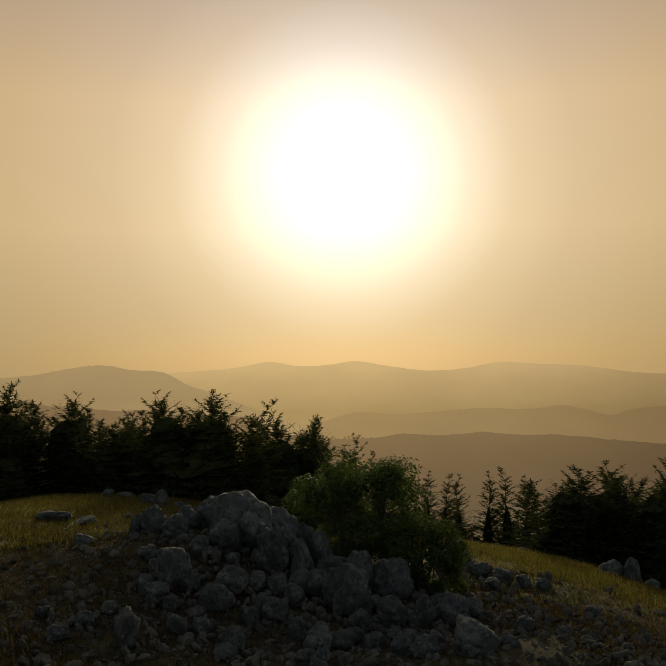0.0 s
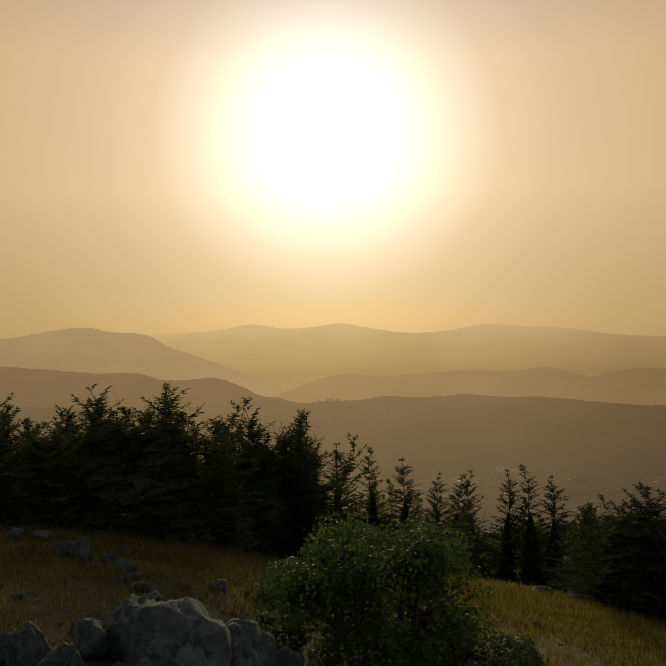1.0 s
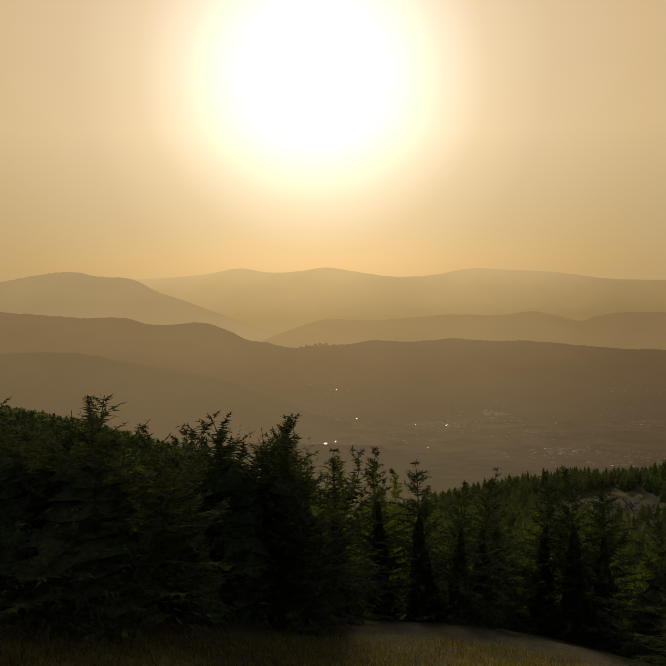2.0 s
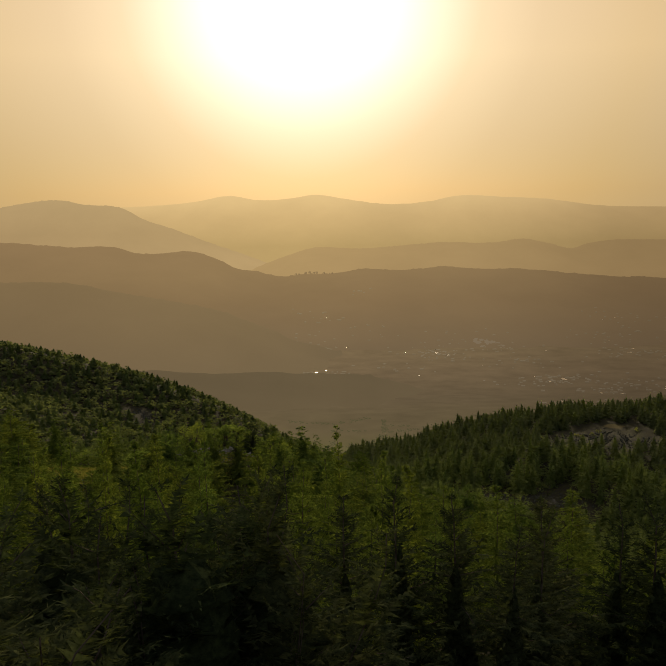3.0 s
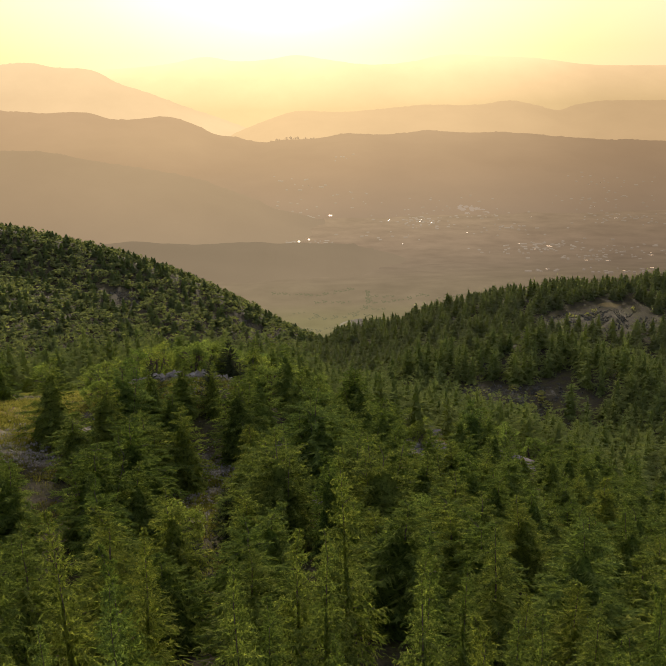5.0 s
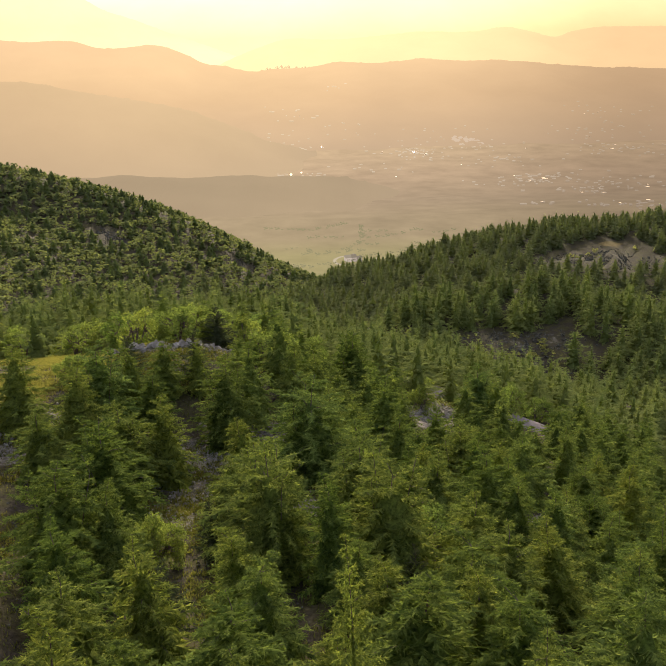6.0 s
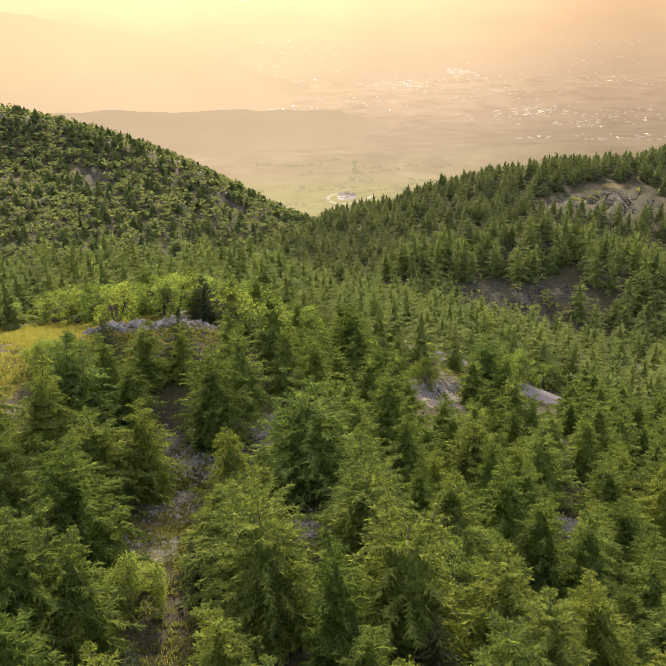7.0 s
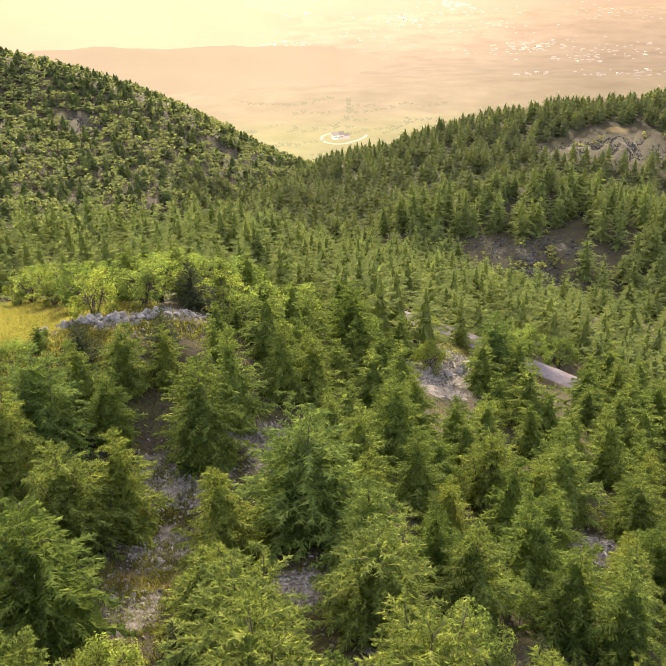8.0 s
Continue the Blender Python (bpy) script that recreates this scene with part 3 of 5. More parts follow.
def tassels(rng, tall, wide, n, size, body=0.72, inner=0.6, thin=(0.08, 0.16)):
    """Narrow drooping twigs all over a cone, rising near the tip and hanging below."""
    h = np.clip(1 - rng.uniform(0, 1, n) ** 0.66, 0.02, 0.99)
    a = rng.uniform(0, 6.283, n)
    r = wide * (0.03 + 0.97 * (1 - h) ** body) * rng.uniform(inner, 1.0, n) ** 0.55 * (1 + 0.13 * np.sin(3 * a + 11 * h) + 0.09 * np.sin(5 * a - 19 * h))
    e = np.radians(-34 + 74 * h + rng.normal(0, 20, n))
    ln = size * rng.uniform(0.6, 1.4, n) * (0.5 + 0.65 * (1 - h))
    out = np.stack([np.cos(a) * np.cos(e), np.sin(a) * np.cos(e), np.sin(e)], 1)
    side = unit(np.stack([-np.sin(a), np.cos(a), rng.normal(0, 0.5, n)], 1))
    tip = np.stack([r * np.cos(a), r * np.sin(a), tall * h], 1) + out * (ln * 0.4)[:, None]
    root = tip - out * ln[:, None]
    w = (ln * rng.uniform(*thin, n))[:, None]
    v = np.stack([root - side * w, root + side * w, tip + side * rng.normal(0, 0.15, (n, 1)) * ln[:, None]], 1).reshape(-1, 3)
    return v, np.arange(len(v)).reshape(-1, 3)


def frond(rng, curve, f, ln, twig, fuzz, width):
    """One branch of a cedar: a flat drooping fan of side twigs set close along its axis, fringed with tufts of needles."""
    n = len(curve) - 1
    d = unit(np.gradient(curve, axis=0))
    side = unit(np.cross(d, np.array([0, 0, 1.0])) + 1e-6)
    tris = []
    for sgn in (-1, 1):
        i = np.arange(n)
        m = (f[i] + f[i + 1]) / 2
        p, q = curve[i], curve[i + 1]
        l = (np.clip(ln * twig[0] * (1.45 - m) * np.clip(0.35 + 3.0 * m, 0, 1), twig[1], twig[2]) * rng.uniform(0.65, 1.3, n))[:, None]
        out = unit(d[i] * rng.uniform(0.45, 0.85, (n, 1)) + side[i] * sgn * rng.uniform(0.65, 1.0, (n, 1)) + np.array([0, 0, 1.0]) * rng.normal(-0.34, 0.22, (n, 1)))
        tip = (p + q) / 2 + out * l
        tris.append(np.stack([p, p + (q - p) * 1.1, tip], 1))
        for k in range(fuzz):
            root = (p + q) / 2 + out * l * rng.uniform(0.25, 0.95, (n, 1))
            way = unit(out + rng.normal(0, 0.42, (n, 3)) + np.array([0, 0, 0.12]))
            s = unit(np.cross(way, rng.normal(0, 1, (n, 3)))) * (width * rng.uniform(0.6, 1.3, n))[:, None]
            tris.append(np.stack([root - s * 0.5, root + s * 0.5, root + way * (0.05 + 0.32 * l * rng.uniform(0.6, 1.3, (n, 1)))], 1))
    s = side[-1] * width * 0.8
    tris.append(np.stack([curve[-1] - s, curve[-1] + s, curve[-1] + d[-1] * (0.10 + 0.5 * twig[1])])[None])
    return np.concatenate(tris)


def conifer(seed, tall=6.0, wide=2.0, branches=80, nodes=9, blades=7, width=0.05, stems=1, limbs=True, body=(9, 10, 0.70), squat=0.92, core=(160, 0.42), fill=(420, 0.32), twig=(0.25, 0.09, 0.34), lift=0.0, point=0.60, apart=0.5, even=0.74, low_top=0.72, shoots=30, hang=(0.22, 0.45)):
    """A young cedar: tiers of branches that rise and then droop at the tips, a thin leaning leader. Returns trunk and crown arrays."""
    rng = np.random.default_rng(seed)
    wood, fans, tb, tw, tl, tu = [], [], [], [], [], []
    for k in range(stems):
        a0 = rng.uniform(0, 6.28)
        shift = 0.0 if k == 0 else rng.uniform(0.5, 1.1) * apart * wide
        th = tall * (1.0 if k == 0 else rng.uniform(low_top, 0.99))
        lean = rng.normal(0, 0.05, 2)
        zz = np.linspace(0, 1, 9)
        trunk = np.stack([math.cos(a0) * shift * zz**0.6 + lean[0] * zz**2 * tall * 0.5 + 0.03 * np.sin(zz * 9 + a0), math.sin(a0) * shift * zz**0.6 + lean[1] * zz**2 * tall * 0.5, zz * th], 1)
        bend = rng.normal(0, 0.16, 2)
        trunk[-1, :2] += bend
        wood.append(tube(trunk, 0.010 * tall * (1 - zz) ** 1.3 / (1 + 0.8 * k) + 0.006, 7 if k == 0 else 5))
        hl = rng.uniform(0.45, 1.0, shoots)
        al = rng.uniform(0, 6.28, shoots)
        tb.append(np.stack([np.interp(hl, zz, trunk[:, i]) for i in range(3)], 1))
        tw.append(unit(np.stack([np.cos(al), np.sin(al), rng.uniform(0.1, 0.9, shoots)], 1)))
        tl.append(rng.uniform(0.12, 0.34, shoots) * (1.25 - hl) * 1.6)
        tu.append(np.tile(np.array([[0, 0, 1.0]]), (shoots, 1)))
        nb = branches if k == 0 else branches // 2
        hs = np.sort(np.clip(1 - rng.uniform(0.0, 1.0, nb) ** even, 0.035, 0.985))
        az = rng.uniform(0, 6.28) + np.arange(nb) * 2.4 + rng.normal(0, 0.35, nb)
        for h, a in zip(hs, az):
            ln = (wide * (0.07 + 0.95 * (1 - h) ** point) * rng.uniform(0.74, 1.14)) * (0.75 if k else 1.0)
            if h < 0.14:
                ln *= 0.75 + h
            if h > 0.93:
                ln *= rng.uniform(0.55, 1.0)
            rise = radians(6 + lift + 46 * h + rng.normal(0, 8))
            p0 = np.array([np.interp(h, zz, trunk[:, i]) for i in range(3)])
            f = 0.10 + 0.90 * np.linspace(0, 1, nodes + 1) ** 0.80
            droop = rng.uniform(*hang) * ln
            hor = np.stack([np.full_like(f, math.cos(a)), np.full_like(f, math.sin(a)), np.zeros_like(f)], 1)
            curve = p0 + hor * (f * ln * math.cos(rise))[:, None]
            curve[:, 2] += f * ln * math.sin(rise) - droop * f**2.4
            curve[:, :2] += (np.cumsum(rng.normal(0, 0.02 * ln, (nodes + 1, 2)), 0))
            if limbs and rng.uniform() < 0.15:
                wood.append(tube(curve[[0, nodes // 2, nodes]], np.array([0.022, 0.012, 0.004]) * (0.5 + 0.6 * (1 - h)), 3))
            fans.append(frond(rng, curve, f, ln, twig, blades, width))
    leafage = np.concatenate(fans).reshape(-1, 3)
    base, way, length, up = (np.concatenate(q) for q in (tb, tw, tl, tu))
    return join(wood), join([heart(rng, tall * squat, wide, *body), fringe(rng, tall, wide, *core), tassels(rng, tall * 0.97, wide * 0.90, *fill), sprays(rng, base, way, length, up, 2, width), (leafage, np.arange(len(leafage)).reshape(-1, 3))])


def far_conifer(seed, body, fill, tall=6.0, wide=1.8):
    """The crown of a conifer that stays far off: close tiers to a pointed top, roughened by small plates."""
    rng = np.random.default_rng(seed)
    return join([heart(rng, tall * 0.96, wide, *body), tassels(rng, tall, wide * 0.95, *fill)])


def broadleaf(seed, tall=4.0, wide=2.0, clumps=46, leaves=70, size=0.13, stems=4, low=0.16, puff=(0.15, 0.29), shell=0.35):
    """A low oak or bush: several crooked stems that fork, with leafy clumps of uneven size at their ends and gaps between."""
    rng = np.random.default_rng(seed)
    wood, out = [], []
    ends = []
    for k in range(clumps):
        a, r = rng.uniform(0, 6.28), wide * math.sqrt(rng.uniform(0.03, 1.0)) * 0.86
        top = tall * (0.93 - 0.42 * (r / wide) ** 2)
        z = top * rng.uniform(low, 1.0) ** 0.7
        ends.append((r * math.cos(a), r * math.sin(a), z))
    ends = np.array(ends)
    forks = []
    for k in range(stems):
        a = 6.28 * k / stems + rng.uniform(-0.5, 0.5)
        tip = np.array([math.cos(a) * wide * 0.34, math.sin(a) * wide * 0.34, tall * rng.uniform(0.38, 0.52)])
        path = np.array([[0.06 * math.cos(a), 0.06 * math.sin(a), 0], tip * 0.45 + rng.normal(0, 0.06, 3), tip])
        wood.append(tube(path, np.array([0.10, 0.07, 0.045]) * tall / 4, 6))
        forks.append(tip)
    forks = np.array(forks)
    for e in ends:
        f = forks[np.argmin(((forks - e) ** 2).sum(1))]
        wood.append(tube(np.array([f, f * 0.45 + e * 0.55 + rng.normal(0, 0.08, 3), e]), np.array([0.035, 0.02, 0.008]) * tall / 4, 4))
    for e in ends:
        n = int(leaves * rng.uniform(0.6, 1.4))
        r = wide * rng.uniform(*puff)
        d = unit(rng.normal(0, 1, (n, 3)))
        p = e + d * (r * rng.uniform(shell, 1.0, n) ** 0.6)[:, None] * np.array([1, 1, 0.75])
        nrm = unit(d + rng.normal(0, 0.6, (n, 3)) + np.array([0, 0, 0.4]))
        t = unit(np.cross(nrm, rng.normal(0, 1, (n, 3))))
        b = np.cross(nrm, t)
        s = (size * rng.uniform(0.6, 1.3, n))[:, None]
        out.append(np.stack([p - t * s, p + b * s * 0.55, p + t * s, p - b * s * 0.55], 1))
    v = np.concatenate(out).reshape(-1, 3)
    return join(wood), (v, np.arange(len(v)).reshape(-1, 4))


def tree_master(name, label, category, group, wood, crown, leaf_mat):
    ob = tagged(new(name), label, category, group)
    mesh_object("trunk", *wood, BARK, ob, smooth=True)
    mesh_object("crown", *crown, leaf_mat, ob)
    return ob


CEDAR = "dense green young cedar with drooping feathery branches on the slope"
BUSHY = "broad many-topped dark green cedar beside the clearing"
SPARSE = "slim pointed young cedar with a thin bent leader"
CEDARS = "cedars of the plantation"
NEAR_CEDARS = [tree_master("cedar_tree", CEDAR, "conifer tree", CEDARS, *conifer(11 + k, branches=104, nodes=11, blades=2, width=0.034, body=(9, 11, 0.56, 0.88), squat=0.84, core=(60, 0.30, (0.4, 0.6), 0.9, 0.95), fill=(260, 0.24, 0.92, 0.6), twig=(0.27, 0.10, 0.36), point=0.76, even=0.86), NEEDLES) for k in range(5)]
MID_CEDARS = [tree_master("cedar_tree", CEDAR, "conifer tree", CEDARS, *conifer(21 + k, branches=80, nodes=10, blades=2, width=0.034, body=(9, 10, 0.56, 0.88), squat=0.84, core=(60, 0.30, (0.4, 0.6), 0.9, 0.95), fill=(160, 0.28, 0.92, 0.5), twig=(0.29, 0.12, 0.38), limbs=False, point=0.76, even=0.86), NEEDLES) for k in range(4)]
FINE_CEDARS = [tree_master("cedar_tree", CEDAR, "conifer tree", CEDARS, *conifer(71 + k, branches=104, nodes=9, blades=2, width=0.030, body=(10, 8, 0.13, 1.0), squat=0.72, core=(60, 0.26, (0.4, 0.6), 0.85, 1.0), fill=(1000, 0.28, 0.95, 0.10), twig=(0.22, 0.08, 0.28), shoots=48, point=0.92, even=1.0), NEEDLES) for k in range(4)]
BUSHY_CEDARS = [tree_master("cedar_tree", BUSHY, "conifer tree", CEDARS, *conifer(31 + k, wide=2.15, branches=90, nodes=11, blades=2, width=0.034, stems=4, body=(9, 11, 0.52, 0.6), squat=0.78, core=(60, 0.30, (0.4, 0.6), 0.9, 0.6), fill=(400, 0.22, 0.6, 0.5), twig=(0.20, 0.08, 0.25), point=0.58), NEEDLES) for k in range(3)]
EDGE_CEDARS = [tree_master("cedar_tree", "dark bushy cedar at the edge of the stony hilltop", "conifer tree", CEDARS, *conifer(61 + k, wide=2.1, branches=68, nodes=12, blades=1, width=0.022, stems=6, body=(10, 14, 0.52, 0.42), squat=0.80, core=(0, 0.3), fill=(1500, 0.17, 0.52, 0.6), twig=(0.17, 0.07, 0.20), hang=(0.02, 0.26), lift=20.0, point=0.48, apart=0.78, even=0.85, low_top=0.80, shoots=20), SHADE_NEEDLES) for k in range(4)]
BACK_CEDARS = [tree_master("cedar_tree", "low dark cedar behind the edge of the hilltop", "conifer tree", CEDARS, *conifer(66 + k, wide=2.1, branches=70, nodes=8, blades=1, width=0.03, stems=3, body=(9, 12, 0.46, 0.5), squat=0.72, core=(0, 0.3), fill=(900, 0.16, 0.60, 0.5), twig=(0.17, 0.06, 0.20), hang=(0.02, 0.26), lift=20.0, point=0.60, apart=0.55, even=0.85, low_top=0.74, shoots=16), SHADE_NEEDLES) for k in range(2)]
SLIM_CEDARS = [tree_master("cedar_tree", SPARSE, "conifer tree", CEDARS, *conifer(51 + k, wide=1.8, branches=104, nodes=11, blades=1, width=0.022, body=(9, 9, 0.30, 0.95), squat=0.72, core=(40, 0.26, (0.4, 0.6), 0.7), fill=(600, 0.17, 1.0, 0.3), twig=(0.19, 0.07, 0.22), hang=(0.05, 0.3), lift=4.0, point=0.95, even=0.72, shoots=20), SHADE_NEEDLES) for k in range(3)]
STAND_MODELS = [conifer(71 + k, branches=46, nodes=6, blades=1, width=0.08, body=(8, 8, 0.54, 0.92), squat=0.84, core=(30, 0.4, (0.4, 0.7), 0.9, 0.95), fill=(90, 0.40, 0.92, 0.6), twig=(0.38, 0.16, 0.54), limbs=False, shoots=8, point=0.85)[1] for k in range(3)]
OAKS = [tree_master("oak_tree", "low light green oak with a rounded uneven crown on the knoll", "tree", "oaks of the knoll", *broadleaf(91 + k, clumps=44, leaves=90, size=0.080, low=0.08), LEAVES) for k in range(3)]
SHRUBS = [tree_master("shrub", "dense light olive green shrub between the cedars", "bush", "shrubs of the slope", *broadleaf(111 + k, tall=3.0, wide=1.9, clumps=48, leaves=120, size=0.060, stems=5, low=0.05), LEAVES) for k in range(2)]
used = set()
planted = []                                  # x, y, radius of what already stands


def plant(kinds, x, y, tall, wide, model_tall, model_wide, rng, label=""):
    fresh = [k for k in kinds if k.name not in used]
    ob = fresh[0] if fresh else kinds[int(rng.integers(len(kinds)))]
    m = pose(x, y, height(x, y) - 0.12, rng.normal(0, 1.5), rng.normal(0, 1.5), rng.uniform(0, 360))
    if ob.name not in used:
        used.add(ob.name)
        ob.scale = (wide / model_wide, wide / model_wide, tall / model_tall)
        ob.matrix_basis = m @ Matrix.Diagonal((*ob.scale, 1))
        got = ob
    else:
        got = copy_thing(ob, m)
        got.scale = (wide / model_wide, wide / model_wide, tall / model_tall)
    planted.append((x, y, wide))
    return tagged(got, label)


rng = np.random.default_rng(5)
# cedars at the edge of the stony top: x, y, height of the tip above the datum, half-width
EDGE = [(-12.6, 27.2, 4.2, 1.9), (-10.5, 28.3, 3.8, 1.7), (-8.9, 31.0, 2.9, 1.5), (-7.4, 29.6, 2.9, 1.4), (-6.0, 26.6, 3.9, 1.6), (-4.4, 26.2, 3.9, 1.7), (-3.6, 31.4, 2.3, 1.2), (-2.3, 31.2, 2.8, 1.7), (-1.0, 32.0, 2.5, 1.5)]
EDGE_EAST = [(0.4, 36.0, 1.0, 1.3), (1.7, 39.7, 0.35, 1.2), (3.2, 39.2, -0.1, 1.4), (4.2, 38.2, -0.5, 1.1), (5.2, 40.0, -0.9, 1.2), (6.6, 43.9, -1.4, 1.5), (7.5, 41.0, -0.9, 1.3), (8.5, 40.2, -0.65, 1.4), (9.7, 40.5, -1.0, 1.5),
             (8.8, 26.2, 1.0, 1.7), (10.4, 26.6, 1.1, 1.9), (12.0, 25.6, 1.3, 1.8), (13.4, 27.5, 1.2, 2.0), (9.9, 30.0, -0.2, 1.6), (-15.5, 28.5, 3.4, 2.0), (-17.5, 26.0, 3.3, 2.0), (12.5, 31.0, -0.6, 1.8)]
EDGE_BACK = [(-13.8, 31.0, 3.2, 1.8), (-11.6, 32.6, 2.9, 1.8), (-9.8, 34.4, 2.4, 1.7), (-7.4, 33.2, 2.6, 1.7), (-5.4, 30.4, 3.0, 1.6), (-5.0, 34.0, 2.1, 1.6), (-1.6, 34.8, 1.8, 1.6), (-3.0, 28.6, 2.7, 1.2), (-11.8, 25.6, 2.6, 1.5), (-8.2, 26.6, 2.9, 1.5), (-14.6, 25.0, 3.2, 1.6)]
for k, (x, y, tip, w) in enumerate(EDGE + EDGE_EAST + EDGE_BACK):
    slim = k == 6 or 9 <= k <= 17
    tall = tip - height(x, y) + 0.35
    if slim:
        plant(SLIM_CEDARS, x, y, tall, w * 1.9, 6.0, 1.8, rng)
    else:
        plant(EDGE_CEDARS if k < 26 else BACK_CEDARS, x, y, tall, w * 1.75, 6.0, 2.1, rng)
# cedars of the slope: x, y, height, half-width
SLOPE_LOW = [(-17.4, 107.7, 7.5, 2.8), (-13.7, 109.8, 5.5, 2), (-7.7, 108.2, 8, 2.7), (-5.9, 113.6, 7.5, 2.3), (-10.8, 116.5, 5, 1.5), (0.5, 109.3, 6, 1.9), (-2.8, 118.4, 7, 2.2), (-0.3, 119.1, 7, 2.2), (5.1, 116.4, 6, 2), (7.4, 120.3, 6, 2), (10.0, 115.9, 6, 2.1), (2.3, 106.4, 6, 2), (10.9, 102.8, 7, 2.2), (13.6, 106.0, 6.5, 2.2), (22.6, 117.8, 7, 2.2), (23.8, 113.5, 6, 2), (18.6, 141.5, 8.2, 2.7), (20.2, 119.5, 6, 2), (17.2, 121.0, 5.5, 1.8), (3.4, 134.3, 8, 2.9), (-10.6, 131.8, 4.6, 2.3), (20.6, 144.2, 6.5, 2.1), (31.5, 141.0, 6.5, 2.4), (35.5, 139.0, 6.5, 2.4)]
SLOPE_EXTRA = [(-13.6, 115.6, 5.5, 2.2), (-15.8, 112.4, 6, 2.3), (-11.3, 119.2, 4.4, 1.6), (-16.8, 117.0, 4.6, 1.9)]
SLOPE_MIDDLE = [(-13.7, 99.2, 6.5, 2.6), (-11.3, 100.9, 7, 2.3), (-13.0, 90.7, 7.5, 3), (-5.4, 97.0, 6, 2.3), (-1.1, 99.5, 8, 3.6), (-4.0, 86.4, 7, 2.8), (-6.6, 87.2, 4, 1.2), (2.2, 100.6, 5.5, 1.9), (1.9, 89.9, 6.5, 2.6), (5.3, 95.9, 5, 1.8), (6.6, 93.2, 6.5, 2.2), (13.1, 101.6, 6, 2), (11.5, 92.6, 6.5, 2.2), (8.9, 88.5, 3, 0.9), (16.1, 95.8, 6, 2), (6.9, 101.0, 5, 1.8), (14.0, 91.5, 6.5, 2.2), (16.3, 88.0, 6, 2.2)]
SLOPE_HIGH = [(-13.8, 82.9, 7, 2.8), (-11.2, 83.0, 6, 2.1), (-3.0, 82.8, 8, 2.6), (0.1, 80.3, 6.5, 1.8), (-4.2, 77.0, 6, 2), (0.9, 76.4, 5, 1.6), (3.8, 79.2, 3.5, 1), (8.1, 78.8, 6, 2.3), (5.4, 71.4, 6, 2), (-10.4, 71.8, 6, 2.2), (-7.9, 77.3, 4.5, 1.6), (-6.0, 46.2, 6.5, 2), (-5.4, 54.5, 6.5, 2), (-7.4, 73.6, 7, 2), (-2.6, 47.0, 6.5, 1.9), (-2.3, 52.5, 6, 1.9), (2.1, 54.7, 6.5, 1.7), (2.7, 51.6, 6, 2), (-11.5, 76.3, 6.5, 2.3), (-11.6, 64.4, 6, 2), (-7.6, 57.0, 6, 2), (0.5, 63.8, 6.5, 2), (4.4, 50.2, 5.5, 1.8), (6.4, 51.9, 6.5, 2.2), (14.2, 70.9, 6.5, 2.2), (5.8, 64.0, 6.5, 2.2)]


def upper_height(x, y):
    """How tall the cedars grow just below the hilltop: taller on the western side."""
    east = min(max((x - 1.5) / 3.5, 0.0), 1.0)
    return (5.5 + 0.155 * (y - 38)) * (1 - east) + (5.0 + 0.09 * (y - 38)) * east


for x, y, tall, w in SLOPE_LOW + SLOPE_EXTRA + SLOPE_MIDDLE + SLOPE_HIGH:
    big = w >= 2.6
    if y < 64:
        tall = max(tall, 0.95 * upper_height(x, y))
    plant(FINE_CEDARS if y < 68 else BUSHY_CEDARS if big else (NEAR_CEDARS if y < 98 else MID_CEDARS) if tall > 4.6 else SLIM_CEDARS, x, y, tall, w * (0.92 if y < 64 else 1.32), 6.0, 2.0 if tall > 4.6 else 1.8, rng)
SHRUB_SPOTS = [(8.9, 93.9, 3, 1.8), (5.2, 87.6, 3.4, 2.4), (15.0, 126.1, 3, 1.8), (-9.9, 87.1, 2.6, 1.9), (-9.7, 86.5, 3.2, 1.9), (-12.8, 81.2, 3.2, 2.2), (13.9, 157.0, 3, 1.8), (11.3, 139.7, 3.5, 2.0), (-22.0, 118.0, 3.0, 1.8)]
OAK_SPOTS = [(29.8, 155.0, 4, 2.1), (24.7, 152.5, 5, 2.0), (-18.2, 127.7, 4.5, 1.9), (-14.5, 130.8, 4, 2.2), (-13.6, 133.8, 4, 2.3), (-8.1, 133.5, 4, 2.2), (-1.5, 142.7, 5, 2.2), (-4.5, 134.5, 4.5, 2.2), (-27.0, 147.0, 4.5, 2.4), (-31.0, 152.0, 4.5, 2.4),
             (11.4, 148.6, 4.0, 2.1), (-34.3, 158.7, 3.5, 1.8), (-6.4, 131.0, 3.6, 1.9), (-21.5, 138.0, 4.4, 2.2), (-36.0, 147.0, 4.4, 2.3), (-16.0, 141.0, 4.2, 2.2), (-11.0, 142.0, 4.2, 2.2), (-39.0, 156.0, 4.6, 2.4),
             (-21.0, 149.0, 4.4, 2.2), (-14.0, 150.0, 4.5, 2.2), (-8.0, 147.0, 4.6, 2.2), (-27.0, 157.0, 4.5, 2.2), (4.5, 141.0, 3.8, 2.0)]
for x, y, tall, w in SHRUB_SPOTS:
    plant(SHRUBS, x, y, tall, w, 3.0, 1.9, rng)
for x, y, tall, w in OAK_SPOTS:
    plant(OAKS, x, y, tall * 1.1, w * 1.2, 4.0, 2.0, rng)
